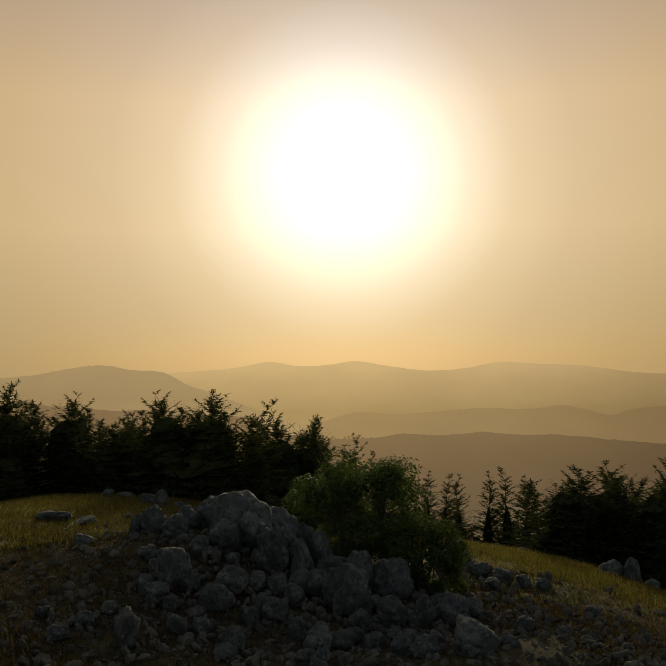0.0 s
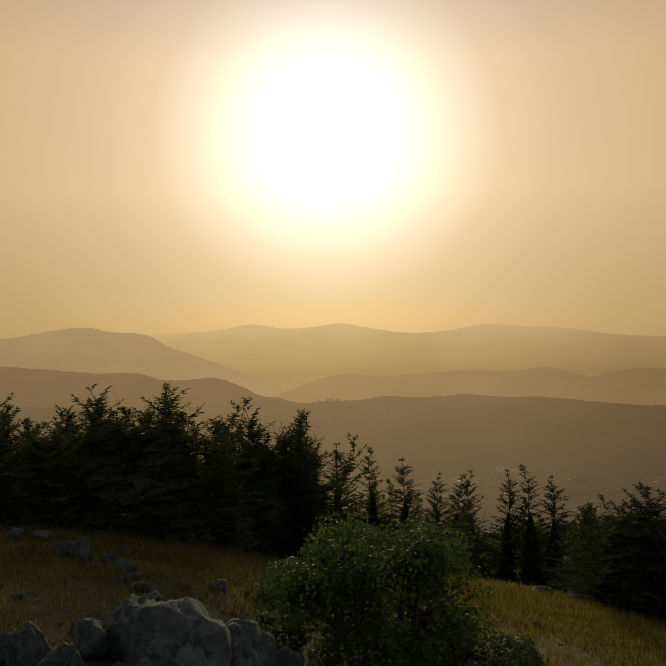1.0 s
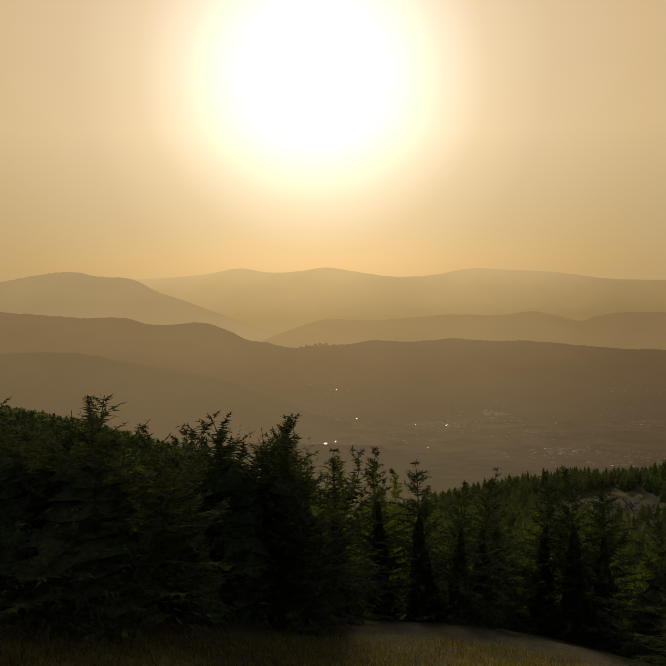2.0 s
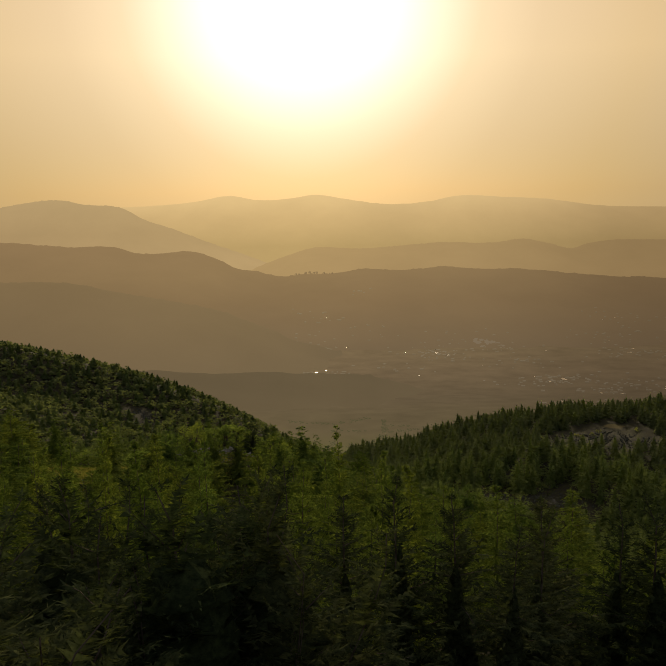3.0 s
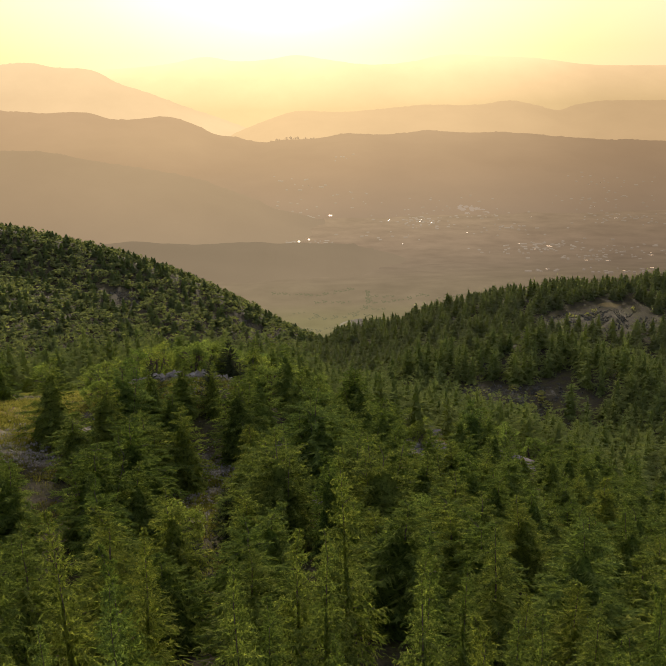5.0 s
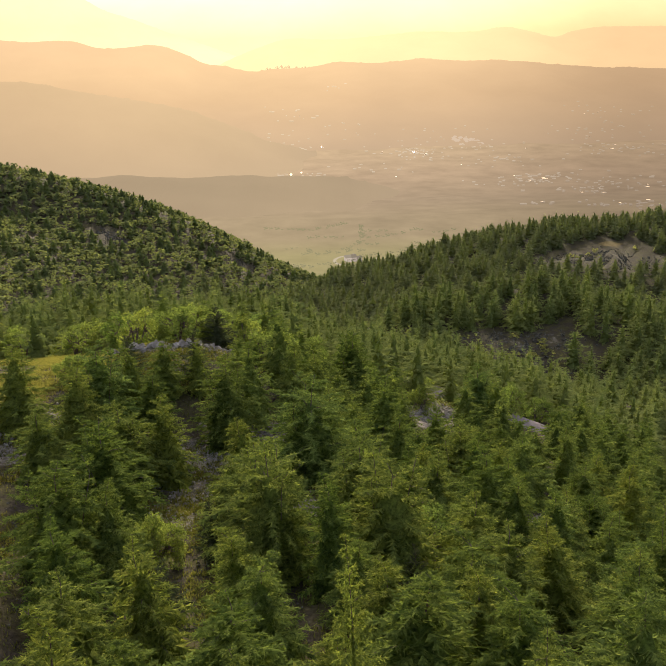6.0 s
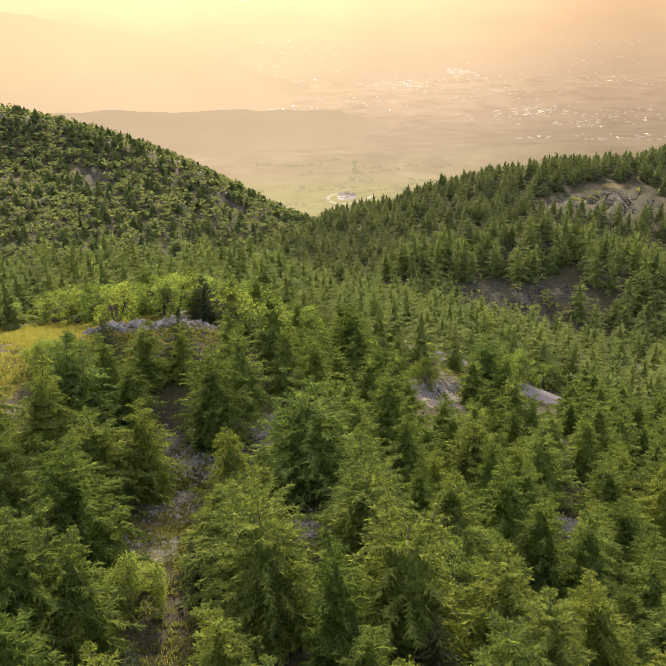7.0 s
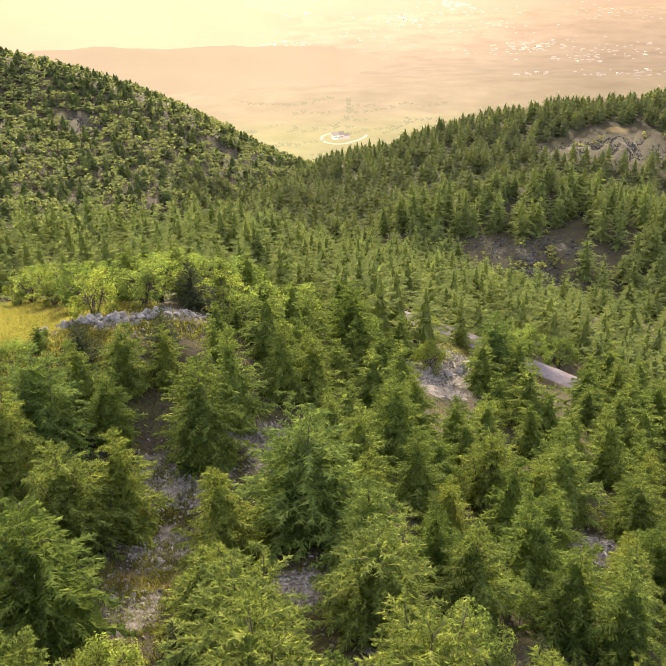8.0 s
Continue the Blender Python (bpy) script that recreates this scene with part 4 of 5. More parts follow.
# the large evergreen bush on the stony top
bush = tree_master("evergreen_bush", "large rounded glossy green evergreen bush behind the boulders", "bush", "", *broadleaf(151, tall=3.1, wide=2.0, clumps=96, leaves=440, size=0.036, stems=6, low=0.02, puff=(0.11, 0.30), shell=0.42), BUSH_LEAVES)
bush.matrix_basis = pose(1.2, 13.9, height(1.2, 13.9) - 0.2, 0, 0, 40)
planted.append((1.15, 13.9, 1.9))
low_bush = tree_master("evergreen_bush", "low spreading evergreen bush growing over the boulders", "bush", "", *broadleaf(152, tall=1.85, wide=1.05, clumps=60, leaves=220, size=0.036, stems=5, low=0.01, puff=(0.16, 0.28), shell=0.5), BUSH_LEAVES)
low_bush.matrix_basis = pose(2.7, 12.6, height(2.7, 12.6) - 0.15, 0, 0, 10)

# the rest of the plantation, close set
OPEN = [(-9.0, 91.0, 2.4), (-8.8, 86.5, 2.2), (-16, 128.5, 4.5), (-22, 131, 6), (-9.5, 131, 3), (-4.1, 112, 2.4), (-3, 107, 2), (-9.2, 106, 3.6), (-10.1, 94.4, 3.6), (-8.6, 100, 2.6), (-1.4, 93.1, 2.4), (17.9, 104.9, 2.4), (-19, 109, 3.2), (12.7, 139.5, 4.2),
        (-30.8, 149, 5), (-27, 140, 4.5), (3.5, 88, 2.4), (18, 151, 4), (23, 148, 4), (28, 145, 4), (12, 160, 3), (-2, 103.5, 2.5), (-14.5, 124.5, 3), (-13.6, 120, 1.5), (9, 163, 3), (14, 152, 4), (13, 141, 4), (16, 145, 3.5), (21, 146, 3.5), (25, 144, 3), (11.5, 133.5, 4.2), (10.5, 128.5, 3.2), (-28, 113, 5.5), (-25, 110.5, 3), (24, 141, 3.4), (23, 137.5, 2.4), (26.5, 142.5, 2.6), (-27, 105.5, 3), (-27, 120, 4), (-24.5, 101, 3), (-22.8, 96, 3), (-21, 91, 2.5)]


def free(x, y, r, room=0.72):
    if any((x - a) ** 2 + (y - b) ** 2 < (c + 0.2 * r) ** 2 for a, b, c in OPEN):
        return False
    return all((x - a) ** 2 + (y - b) ** 2 > (room * (r + c)) ** 2 for a, b, c in planted)


def knoll_wall(x):
    """The line of the tumbled stone wall along the edge of the knoll."""
    return float(np.interp(x, [-22.5, -19.0, -15.5, -12.0, -9.4, -7.0], [126.5, 125.4, 124.4, 125.8, 129.2, 134.0]))


count = len(planted)
stand = []
for y in np.arange(37.0, 152, 3.4):
    half = 0.364 * (y - 12) + 3 if y < 70 else 0.364 * (y - 30) + 4
    for x in np.arange(-half, half, 3.3):
        px, py = x + rng.uniform(-1.2, 1.2), y + rng.uniform(-1.2, 1.2)
        w = rng.uniform(2.0, 3.1)
        if not free(px, py, w, 0.70 if px < 2 and 80 < py < 124 else 0.55) or (px < -19 and py > 125):
            continue
        if -26 < px < -5 and 110 < py < knoll_wall(px) - 1.0:
            tall = min(5.6, 0.3 + 0.46 * (knoll_wall(px) - py)) * rng.uniform(0.85, 1.0)
            stand.append((px, py, 0.19 * tall + 0.22, tall / 6.0))
            planted.append((px, py, 0.7 + 0.17 * tall))
        elif py < 42:
            plant(BACK_CEDARS, px, py, min(w * 2.0, 4.6), w, 6.0, 2.1, rng)
        elif 62 <= py < 112 and len(planted) - count < 205:
            plant(FINE_CEDARS if py < 66 else BUSHY_CEDARS if rng.uniform() < 0.15 else NEAR_CEDARS if py < 92 else MID_CEDARS, px, py, w * rng.uniform(2.1, 2.7), w * 1.22, 6.0, 2.0, rng)
        elif py >= 62:
            stand.append((px, py, w / 1.75, w * rng.uniform(2.1, 2.7) / 6.0))
            planted.append((px, py, w))
# slender cedars, close set, just below the hilltop
for y in np.arange(42.0, 63.5, 2.7):
    half = 0.364 * (y - 12) + 2
    for x in np.arange(-half, half, 2.6):
        px, py = x + rng.uniform(-0.9, 0.9), y + rng.uniform(-0.9, 0.9)
        w = rng.uniform(1.25, 1.85)
        if free(px, py, w, 0.62):
            plant(FINE_CEDARS, px, py, upper_height(px, py) * rng.uniform(0.66, 1.0), w, 6.0, 2.0, rng)
print("single trees", len(planted) - len(stand), "stand", len(stand))


def forest(name, label, template, mat, places, seed):
    """Many alike trees far off, as one object."""
    rng = np.random.default_rng(seed)
    tv, tf = template
    p = np.asarray(places, float)
    n = len(p)
    a = rng.uniform(0, 6.28, n)
    c, s = np.cos(a)[:, None], np.sin(a)[:, None]
    x, y, z = tv[:, 0][None], tv[:, 1][None], tv[:, 2][None]
    w, t = p[:, 2:3], p[:, 3:4]
    v = np.stack([(x * c - y * s) * w + p[:, 0:1], (x * s + y * c) * w + p[:, 1:2], z * t + land(p[:, 0], p[:, 1])[:, None] - 0.2], -1)
    f = tf[None] + (np.arange(n) * len(tv))[:, None, None]
    return tagged(mesh_object(name, v.reshape(-1, 3), f.reshape(-1, tf.shape[1]), mat), label, "forest", kind="stuff")


def scatter(y0, y1, left, right, step, rng, keep):
    out = []
    y = y0
    while y < y1:
        for x in np.arange(left(y), right(y), step):
            px, py = x + rng.uniform(-0.45, 0.45) * step, y + rng.uniform(-0.45, 0.45) * step
            if keep(px, py) and not any((px - a) ** 2 + (py - b) ** 2 < c * c for a, b, c in BARE):
                out.append((px, py))
        y += step * 0.9
    return out


BARE = OPEN + [(47, 217, 7), (38, 223, 6), (40, 233, 9), (52, 233, 9), (45, 225, 7), (60, 229, 6), (86, 329, 15), (93, 317, 10), (104, 322, 11), (101, 341, 15), (104, 350, 9), (112, 298, 9), (-94, 447, 8), (-87, 437, 7), (-38, 470, 8), (-150, 400, 7), (-120, 420, 6)]
for k in range(3):
    forest("cedar_stand", "dense stand of green young cedars below the stony clearing", STAND_MODELS[k], NEEDLES, stand[k::3], 20 + k)
rng = np.random.default_rng(17)
def grown(spots_, rng, wide, tall):
    """Trees of uneven age: size follows broad patches, with some chance."""
    out = []
    for x, y in spots_:
        g = 1 + 0.45 * noise.noise((x * 0.05, y * 0.05, 2.2)) + rng.uniform(-0.14, 0.14)
        out.append((x, y, rng.uniform(*wide) * (0.5 + 0.5 * g), rng.uniform(*tall) * g))
    return out


spot = scatter(144, 262, lambda y: -0.40 * (y - 40) - 6, lambda y: 0.42 * (y - 40) + 10, 4.8, rng, lambda x, y: all((x - a) ** 2 + (y - b) ** 2 > 8 for a, b, c in planted))
for k in range(3):
    low = conifer(201 + 5 * k, wide=1.8, branches=32, nodes=4, blades=0, body=(7, 6, 0.42, 1.0), squat=0.84, core=(0, 0.3), fill=(120, 0.46, 1.0, 0.6), twig=(0.40, 0.18, 0.54), limbs=False, point=0.92, shoots=6)[1]
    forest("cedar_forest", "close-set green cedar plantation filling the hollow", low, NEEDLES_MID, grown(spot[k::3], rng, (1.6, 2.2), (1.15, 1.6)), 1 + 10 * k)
spot = scatter(262, 420, lambda y: -0.10 * y - 4, lambda y: 0.42 * (y - 40) + 10, 5.2, rng, lambda x, y: True)
far = far_conifer(202, (5, 5, 0.58, 0.82), (44, 0.86, 0.8, 0.55, (0.18, 0.32)))
hill_model = conifer(206, wide=1.8, branches=19, nodes=4, blades=0, body=(5, 5, 0.55, 0.95), squat=0.90, core=(0, 0.3), fill=(30, 0.7, 0.95, 0.7), twig=(0.45, 0.22, 0.6), limbs=False, point=0.9, shoots=3)[1]
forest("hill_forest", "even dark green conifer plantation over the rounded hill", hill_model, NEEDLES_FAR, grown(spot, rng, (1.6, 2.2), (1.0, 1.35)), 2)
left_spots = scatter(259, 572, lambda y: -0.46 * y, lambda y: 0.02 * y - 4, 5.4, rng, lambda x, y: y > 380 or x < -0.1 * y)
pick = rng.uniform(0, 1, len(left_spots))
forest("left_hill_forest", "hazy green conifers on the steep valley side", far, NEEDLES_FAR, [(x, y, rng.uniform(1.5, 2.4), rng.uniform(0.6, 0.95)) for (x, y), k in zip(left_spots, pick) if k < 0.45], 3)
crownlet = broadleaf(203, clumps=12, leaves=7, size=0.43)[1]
forest("left_hill_oaks", "light green broadleaf trees scattered over the valley side", crownlet, HAZED_LEAVES, [(x, y, rng.uniform(1.5, 2.3), rng.uniform(0.8, 1.3)) for (x, y), k in zip(left_spots, pick) if k >= 0.45], 4)
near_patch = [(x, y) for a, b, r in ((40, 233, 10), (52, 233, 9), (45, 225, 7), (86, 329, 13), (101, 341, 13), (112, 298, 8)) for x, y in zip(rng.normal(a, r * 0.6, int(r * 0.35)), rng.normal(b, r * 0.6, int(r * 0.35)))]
# shrubs share the far needle colour, lightened by painted haze
forest("hill_shrubs", "low haze-pale green shrubs dotted over the bare stony patches", crownlet, NEEDLES_FAR, [(x, y, rng.uniform(0.35, 0.9), rng.uniform(0.25, 0.6)) for x, y in near_patch], 6)

# ---- stones ----
def rock_arrays(seed, level=3, cuts=9, lump=0.30, deep=(0.70, 1.0)):
    """A weathered limestone block: a ball flattened by several joint planes, rounded and pitted."""
    rng = np.random.default_rng(seed)
    bm = bmesh.new()
    bmesh.ops.create_icosphere(bm, subdivisions=level, radius=1.0)
    v = np.array([q.co[:] for q in bm.verts])
    f = np.array([[q.index for q in p.verts] for p in bm.faces])
    bm.free()
    r = (np.abs(v) ** 2.7).sum(1) ** (-1 / 2.7) if level > 2 else np.ones(len(v))
    for k in range(cuts):
        n = unit(rng.normal(0, 1, 3))
        d = rng.uniform(*deep) if level > 2 else rng.uniform(0.46, 0.85)
        c = np.maximum(v @ n, 1e-6)
        r = np.minimum(r, d / c)
    r = r * 0.94 + 0.05
    if level > 1:
        r = r * (1 + np.array([lump * 0.45 * noise.fractal(Vector(p) * 1.7 + Vector((seed, 0, 0)), 0.9, 2.1, 4) - 0.16 * max(0.0, 0.12 - abs(noise.noise(Vector(p) * 1.5 + Vector((0, seed, 0))))) / 0.12 + 0.07 * noise.fractal(Vector(p) * 5.5 + Vector((seed, 3, 0)), 0.7, 2.1, 4) for p in v]))
    v = v * r[:, None]
    return v / np.abs(v).max(0), f


ROCK_MODELS = []
for k in range(7):
    v, f = rock_arrays(300 + k, 4)
    me = mesh_object("boulder", v * 0.5, f, STONE, smooth=True)
    tagged(me, "rounded grey limestone boulder of the rock pile", "boulder", "boulders of the rock pile")
    ROCK_MODELS.append(me)
PALE_ROCKS = []
for k in range(6):
    v, f = rock_arrays(320 + k, 3, 16, 0.55, (0.42, 0.95))
    me = mesh_object("boulder", v * 0.5, f, GRAVEL, smooth=False)
    tagged(me, "pale limestone block among the cedars", "boulder", "blocks of the slope")
    PALE_ROCKS.append(me)
SMALL_ROCKS = []
for k in range(6):
    v, f = rock_arrays(340 + k, 3, 13, 0.42, (0.48, 0.95))
    me = mesh_object("boulder", v * 0.5, f, STONE, smooth=True)
    tagged(me, "small grey limestone block wedged in the rock pile", "boulder", "boulders of the rock pile")
    SMALL_ROCKS.append(me)
rock_used = set()


def set_rock(x, y, wide, tall, rng, label="", group="", sink=0.18, models=None):
    models = models or ROCK_MODELS
    ob = models[int(rng.integers(len(models)))]
    fresh = [r for r in models if r.name not in rock_used]
    ob = fresh[0] if fresh else ob
    size = (wide * rng.uniform(1.0, 1.15), wide * rng.uniform(0.75, 1.1), tall * 1.15)
    m = pose(x, y, height(x, y) + tall * (0.5 - sink), rng.uniform(-14, 14), rng.uniform(-14, 14), rng.uniform(0, 360))
    if fresh:
        rock_used.add(ob.name)
        got = ob
        got.matrix_basis = m
    else:
        got = copy_thing(ob, m)
    got.scale = size
    return tagged(got, label, group=group)


rng = np.random.default_rng(23)
# the rock pile: x, y, width, height
PILE_TOP = [(-1.2, 11.75, 1.65, 1.2), (-1.95, 12.8, 1.0, 1.0), (-0.42, 12.4, 0.98, 1.08), (-2.44, 12.4, 0.5, 0.63), (-2.54, 11.6, 0.55, 0.49), (-3.09, 11.9, 0.55, 0.68), (-3.5, 12.3, 0.5, 0.55), (-0.42, 10.75, 0.62, 0.96), (-0.17, 11.2, 0.39, 0.69), (0.15, 11.05, 0.55, 0.78), (0.14, 10.54, 0.35, 0.67), (-2.11, 9.35, 0.7, 0.81), (-1.35, 11, 0.85, 0.71), (-1.2, 8.79, 0.62, 0.52), (-1.05, 9.48, 0.64, 0.54), (1.14, 9.79, 0.93, 1.02), (-2.29, 6.81, 0.56, 0.68), (-0.71, 7.47, 0.52, 0.42), (1.39, 11.1, 0.65, 0.93), (1.95, 11.15, 0.96, 0.88), (1.95, 9.34, 0.63, 0.63), (3.15, 9.84, 0.8, 0.64), (3.31, 8.11, 0.97, 0.67), (1.59, 11.18, 0.47, 0.51), (2.58, 9.54, 0.45, 0.64), (0.45, 12.3, 0.6, 0.85), (0.05, 12.6, 0.6, 0.91), (-0.64, 10.64, 0.38, 0.38), (-1.82, 10.62, 0.39, 0.35), (-0.61, 9.76, 0.42, 0.4), (-0.21, 9.79, 0.42, 0.4), (0.13, 9.58, 0.41, 0.44), (0.48, 10.25, 0.44, 0.53), (-1.73, 9.28, 0.36, 0.33), (-0.18, 8.82, 0.48, 0.44), (0.31, 8.29, 0.46, 0.42), (-0.53, 8.53, 0.38, 0.35), (-1.29, 7.8, 0.38, 0.33), (0.91, 11.93, 0.45, 0.45), (1.4, 8.87, 0.48, 0.44)]
PILE_FOOT = [(3.92, 16.96, 0.65, 0.44), (3.5, 15.24, 0.54, 0.38), (4.26, 14.95, 0.56, 0.38), (4.67, 14.28, 0.57, 0.37), (5.14, 14.15, 0.42, 0.28), (5.51, 13.8, 0.5, 0.32), (4.08, 15.84, 0.45, 0.32), (4.3, 13.36, 0.44, 0.29), (8.7, 20.3, 0.8, 0.55), (9.3, 20.1, 0.7, 0.9), (9.9, 20.25, 0.6, 0.5), (10.4, 20.4, 0.45, 0.35), (-1.94, 8.45, 0.35, 0.3), (-2.5, 8.87, 0.29, 0.25), (-2.94, 8, 0.31, 0.24), (-3.17, 7.38, 0.35, 0.27), (-3.35, 6.67, 0.36, 0.27), (-3.86, 7.48, 0.26, 0.2), (2.46, 7.79, 0.52, 0.41), (4.45, 9.7, 0.37, 0.28), (5.04, 9.15, 0.33, 0.25), (3.93, 8.32, 0.39, 0.29), (6.06, 11.22, 0.33, 0.25), (2.2, 8.21, 0.46, 0.37), (1.62, 8, 0.45, 0.37)]
OUTLIERS = [(-5.24, 20.4, 0.55, 0.55), (-4.85, 20.1, 0.45, 0.8), (-4.3, 20.2, 0.4, 0.35), (-6.46, 15.09, 1.0, 0.36), (-5.5, 14.9, 0.85, 0.34), (-6.56, 22.37, 0.55, 0.35), (-7.1, 22.1, 0.6, 0.5), (-4.5, 11.65, 0.5, 0.28), (-1.8, 19.5, 0.45, 0.3), (7.3, 26.0, 1.0, 0.4), (6.2, 26.8, 0.8, 0.35), (8.0, 25.6, 0.6, 0.35)]
# flat slabs in a loose row from the pile towards the cedars
SLABS = [(-1.9, 14.3, 0.7, 0.42), (-2.3, 15.0, 0.55, 0.30), (-2.6, 15.7, 0.6, 0.28), (-2.5, 16.4, 0.5, 0.24), (-2.9, 16.9, 0.55, 0.26), (-2.8, 17.6, 0.5, 0.22), (-3.2, 18.2, 0.5, 0.26), (-3.5, 18.8, 0.45, 0.24), (-3.7, 19.4, 0.45, 0.28), (-4.0, 19.9, 0.4, 0.30), (-1.2, 15.2, 0.35, 0.2), (-0.7, 17.9, 0.4, 0.24), (-4.9, 16.6, 0.4, 0.2)]
for x, y, w, h in PILE_TOP + PILE_FOOT:
    set_rock(x, y, w, h, rng, "large rounded grey limestone boulder crowning the rock pile" if w > 1.0 else "")
# smaller blocks wedged between the large ones
for k in range(70):
    a, r = rng.uniform(0, 6.28), math.sqrt(rng.uniform(0.02, 1.0))
    x, y = 0.5 + 3.4 * r * math.cos(a), 9.6 + 3.0 * r * math.sin(a)
    w = float(np.clip(rng.lognormal(-1.15, 0.32), 0.2, 0.55))
    set_rock(x, y, w * 1.15, w * rng.uniform(0.7, 1.1), rng, "small grey limestone block wedged in the rock pile", "boulders of the rock pile", 0.30, SMALL_ROCKS)
for x, y, w, h in OUTLIERS:
    set_rock(x, y, w, h, rng, "grey limestone block lying in dry grass", "blocks of the hilltop meadow", 0.30, SMALL_ROCKS)
for x, y, w, h in SLABS:
    set_rock(x, y, w, h, rng, "flat grey limestone slab half sunk in the grass", "slabs of the hilltop meadow", 0.34, SMALL_ROCKS)
# the tumbled wall of stones along the knoll
for x in np.arange(-22.3, -6.8, 0.21):
    w = float(np.clip(rng.lognormal(-0.72, 0.45), 0.22, 1.3))
    set_rock(x + rng.normal(0, 0.2), knoll_wall(x) + rng.normal(0, 0.55), w, w * rng.uniform(0.6, 1.15), rng, "pale grey stone of the tumbled wall along the knoll", "stones of the knoll wall", 0.15, PALE_ROCKS)
for x, y, w in ((12.0, 140.5, 1.6), (13.3, 139.0, 1.2), (11.2, 138.6, 1.0), (14.6, 141.0, 1.3), (12.8, 142.4, 1.1), (15.6, 143.2, 0.9), (16.6, 145.0, 1.0), (-19.6, 109.5, 1.1), (-18.4, 109.0, 0.8), (-20.6, 110.2, 0.9), (4.6, 88.8, 0.7), (3.2, 87.6, 0.5), (5.6, 89.4, 0.6)):
    set_rock(x, y, w, w * 0.7, rng, "pale limestone block among the cedars", "blocks of the slope", 0.18, PALE_ROCKS)


def rubble(name, label, places, level, size, rng, mat=RUBBLE):
    """Loose broken stone, too many to count."""
    models = [rock_arrays(400 + k, level, 6) for k in range(4)]
    vs, fs, n = [], [], 0
    for x, y, z in places:
        v, f = models[int(rng.integers(4))]
        w = size * min(rng.lognormal(0, 0.5), 2.4)
        e = Euler((rng.uniform(0, 6.28), rng.uniform(0, 6.28), rng.uniform(0, 6.28))).to_matrix()
        q = (v * np.array([w, w * 0.75, w * 0.5])) @ np.array(e).T + np.array([x, y, z + w * 0.12])
        vs.append(q)
        fs.append(f + n)
        n += len(v)
    return tagged(mesh_object(name, np.concatenate(vs), np.concatenate(fs), mat), label, "stones", kind="stuff")


def strew(zones, n, rng):
    out = []
    for a, b, r in zones:
        k = int(n * r * r)
        x, y = rng.normal(a, r * 0.6, k), rng.normal(b, r * 0.6, k)
        out += list(zip(x, y, land(x, y)))
    return out


rubble("pile_rubble", "broken grey limestone rubble round the rock pile", strew([(-0.3, 12.0, 3.4), (0.6, 8.8, 3.4), (2.6, 8.0, 2.8), (-1.8, 8.0, 2.2), (4.6, 11.5, 2.6), (5.4, 8.8, 2.8), (-3.4, 8.4, 2.4), (-3.2, 6.0, 2.4), (-3.6, 11.2, 1.8), (3.8, 14.8, 1.8), (4.6, 6.6, 2.6), (2.6, 6.4, 2.4), (0.6, 6.2, 2.4), (5.2, 9.4, 1.8), (4.4, 8.4, 1.8), (6.2, 8.2, 1.8)], 50, rng), 1, 0.064, rng)
rubble("meadow_stones", "scattered small stones in the dry grass", strew([(5, 13, 4), (8, 15, 4), (-5, 13, 3), (-4, 8, 3), (-3.4, 19, 2.5), (5.5, 21, 4), (-8, 20, 4)], 1.7, rng), 2, 0.08, rng)
rubble("slope_rubble", "pale loose limestone rubble in the clearings", strew([q for q in ROCKY if 80 < q[1] < 149], 60, rng), 0, 0.085, rng, GRAVEL)
wild = np.random.default_rng(77)
band = wild.uniform(74, 130, 3800)
across = wild.uniform(-1, 1, 3800) * (0.364 * (band - 30) + 4)
rubble("slope_stones", "small grey stones strewn over the slope between the cedars", list(zip(across, band, land(across, band))), 0, 0.075, rng, RUBBLE)
rubble("hill_outcrops", "grey rock outcrops breaking through the wooded hills", strew([q for q in ROCKY if q[1] > 200], 6.0, rng), 0, 0.20, rng, RUBBLE)


# ---- grass ----
def grass(name, label, places, tall, mat, rng, blades=9, spread=0.14, width=0.014, wind=None):
    """Tufts of narrow bent blades."""
    p = np.asarray(places, float)
    n = len(p)
    out = []
    for k in range(blades):
        a, lean = rng.uniform(0, 6.28, n), rng.uniform(0.1, 0.65, n)
        if wind is not None:
            a, lean = rng.normal(wind, 0.5, n), rng.uniform(0.7, 1.8, n)
        h = tall * rng.uniform(0.5, 1.2, n)
        base = p + np.stack([rng.normal(0, spread, n), rng.normal(0, spread, n), np.full(n, -0.02)], 1)
        d = np.stack([np.cos(a), np.sin(a), np.zeros(n)], 1)
        s = np.stack([-np.sin(a), np.cos(a), np.zeros(n)], 1) * width
        tip = base + d * (h * lean)[:, None] + np.stack([np.zeros(n), np.zeros(n), h], 1)
        out.append(np.stack([base - s, base + s, tip], 1))
    v = np.concatenate(out).reshape(-1, 3)
    return tagged(mesh_object(name, v, np.arange(len(v)).reshape(-1, 3), mat), label, "grass", kind="stuff")


def tufts(zones, density, rng, avoid=()):
    out = []
    for a, b, r in zones:
        k = int(density * r * r)
        x, y = rng.uniform(a - r, a + r, k), rng.uniform(b - r, b + r, k)
        ok = (x - a) ** 2 + (y - b) ** 2 < r * r
        for c, d, e in avoid:
            ok &= (x - c) ** 2 + (y - d) ** 2 > e * e
        x, y = x[ok], y[ok]
        out.append(np.stack([x, y, land(x, y)], 1))
    return np.concatenate(out)


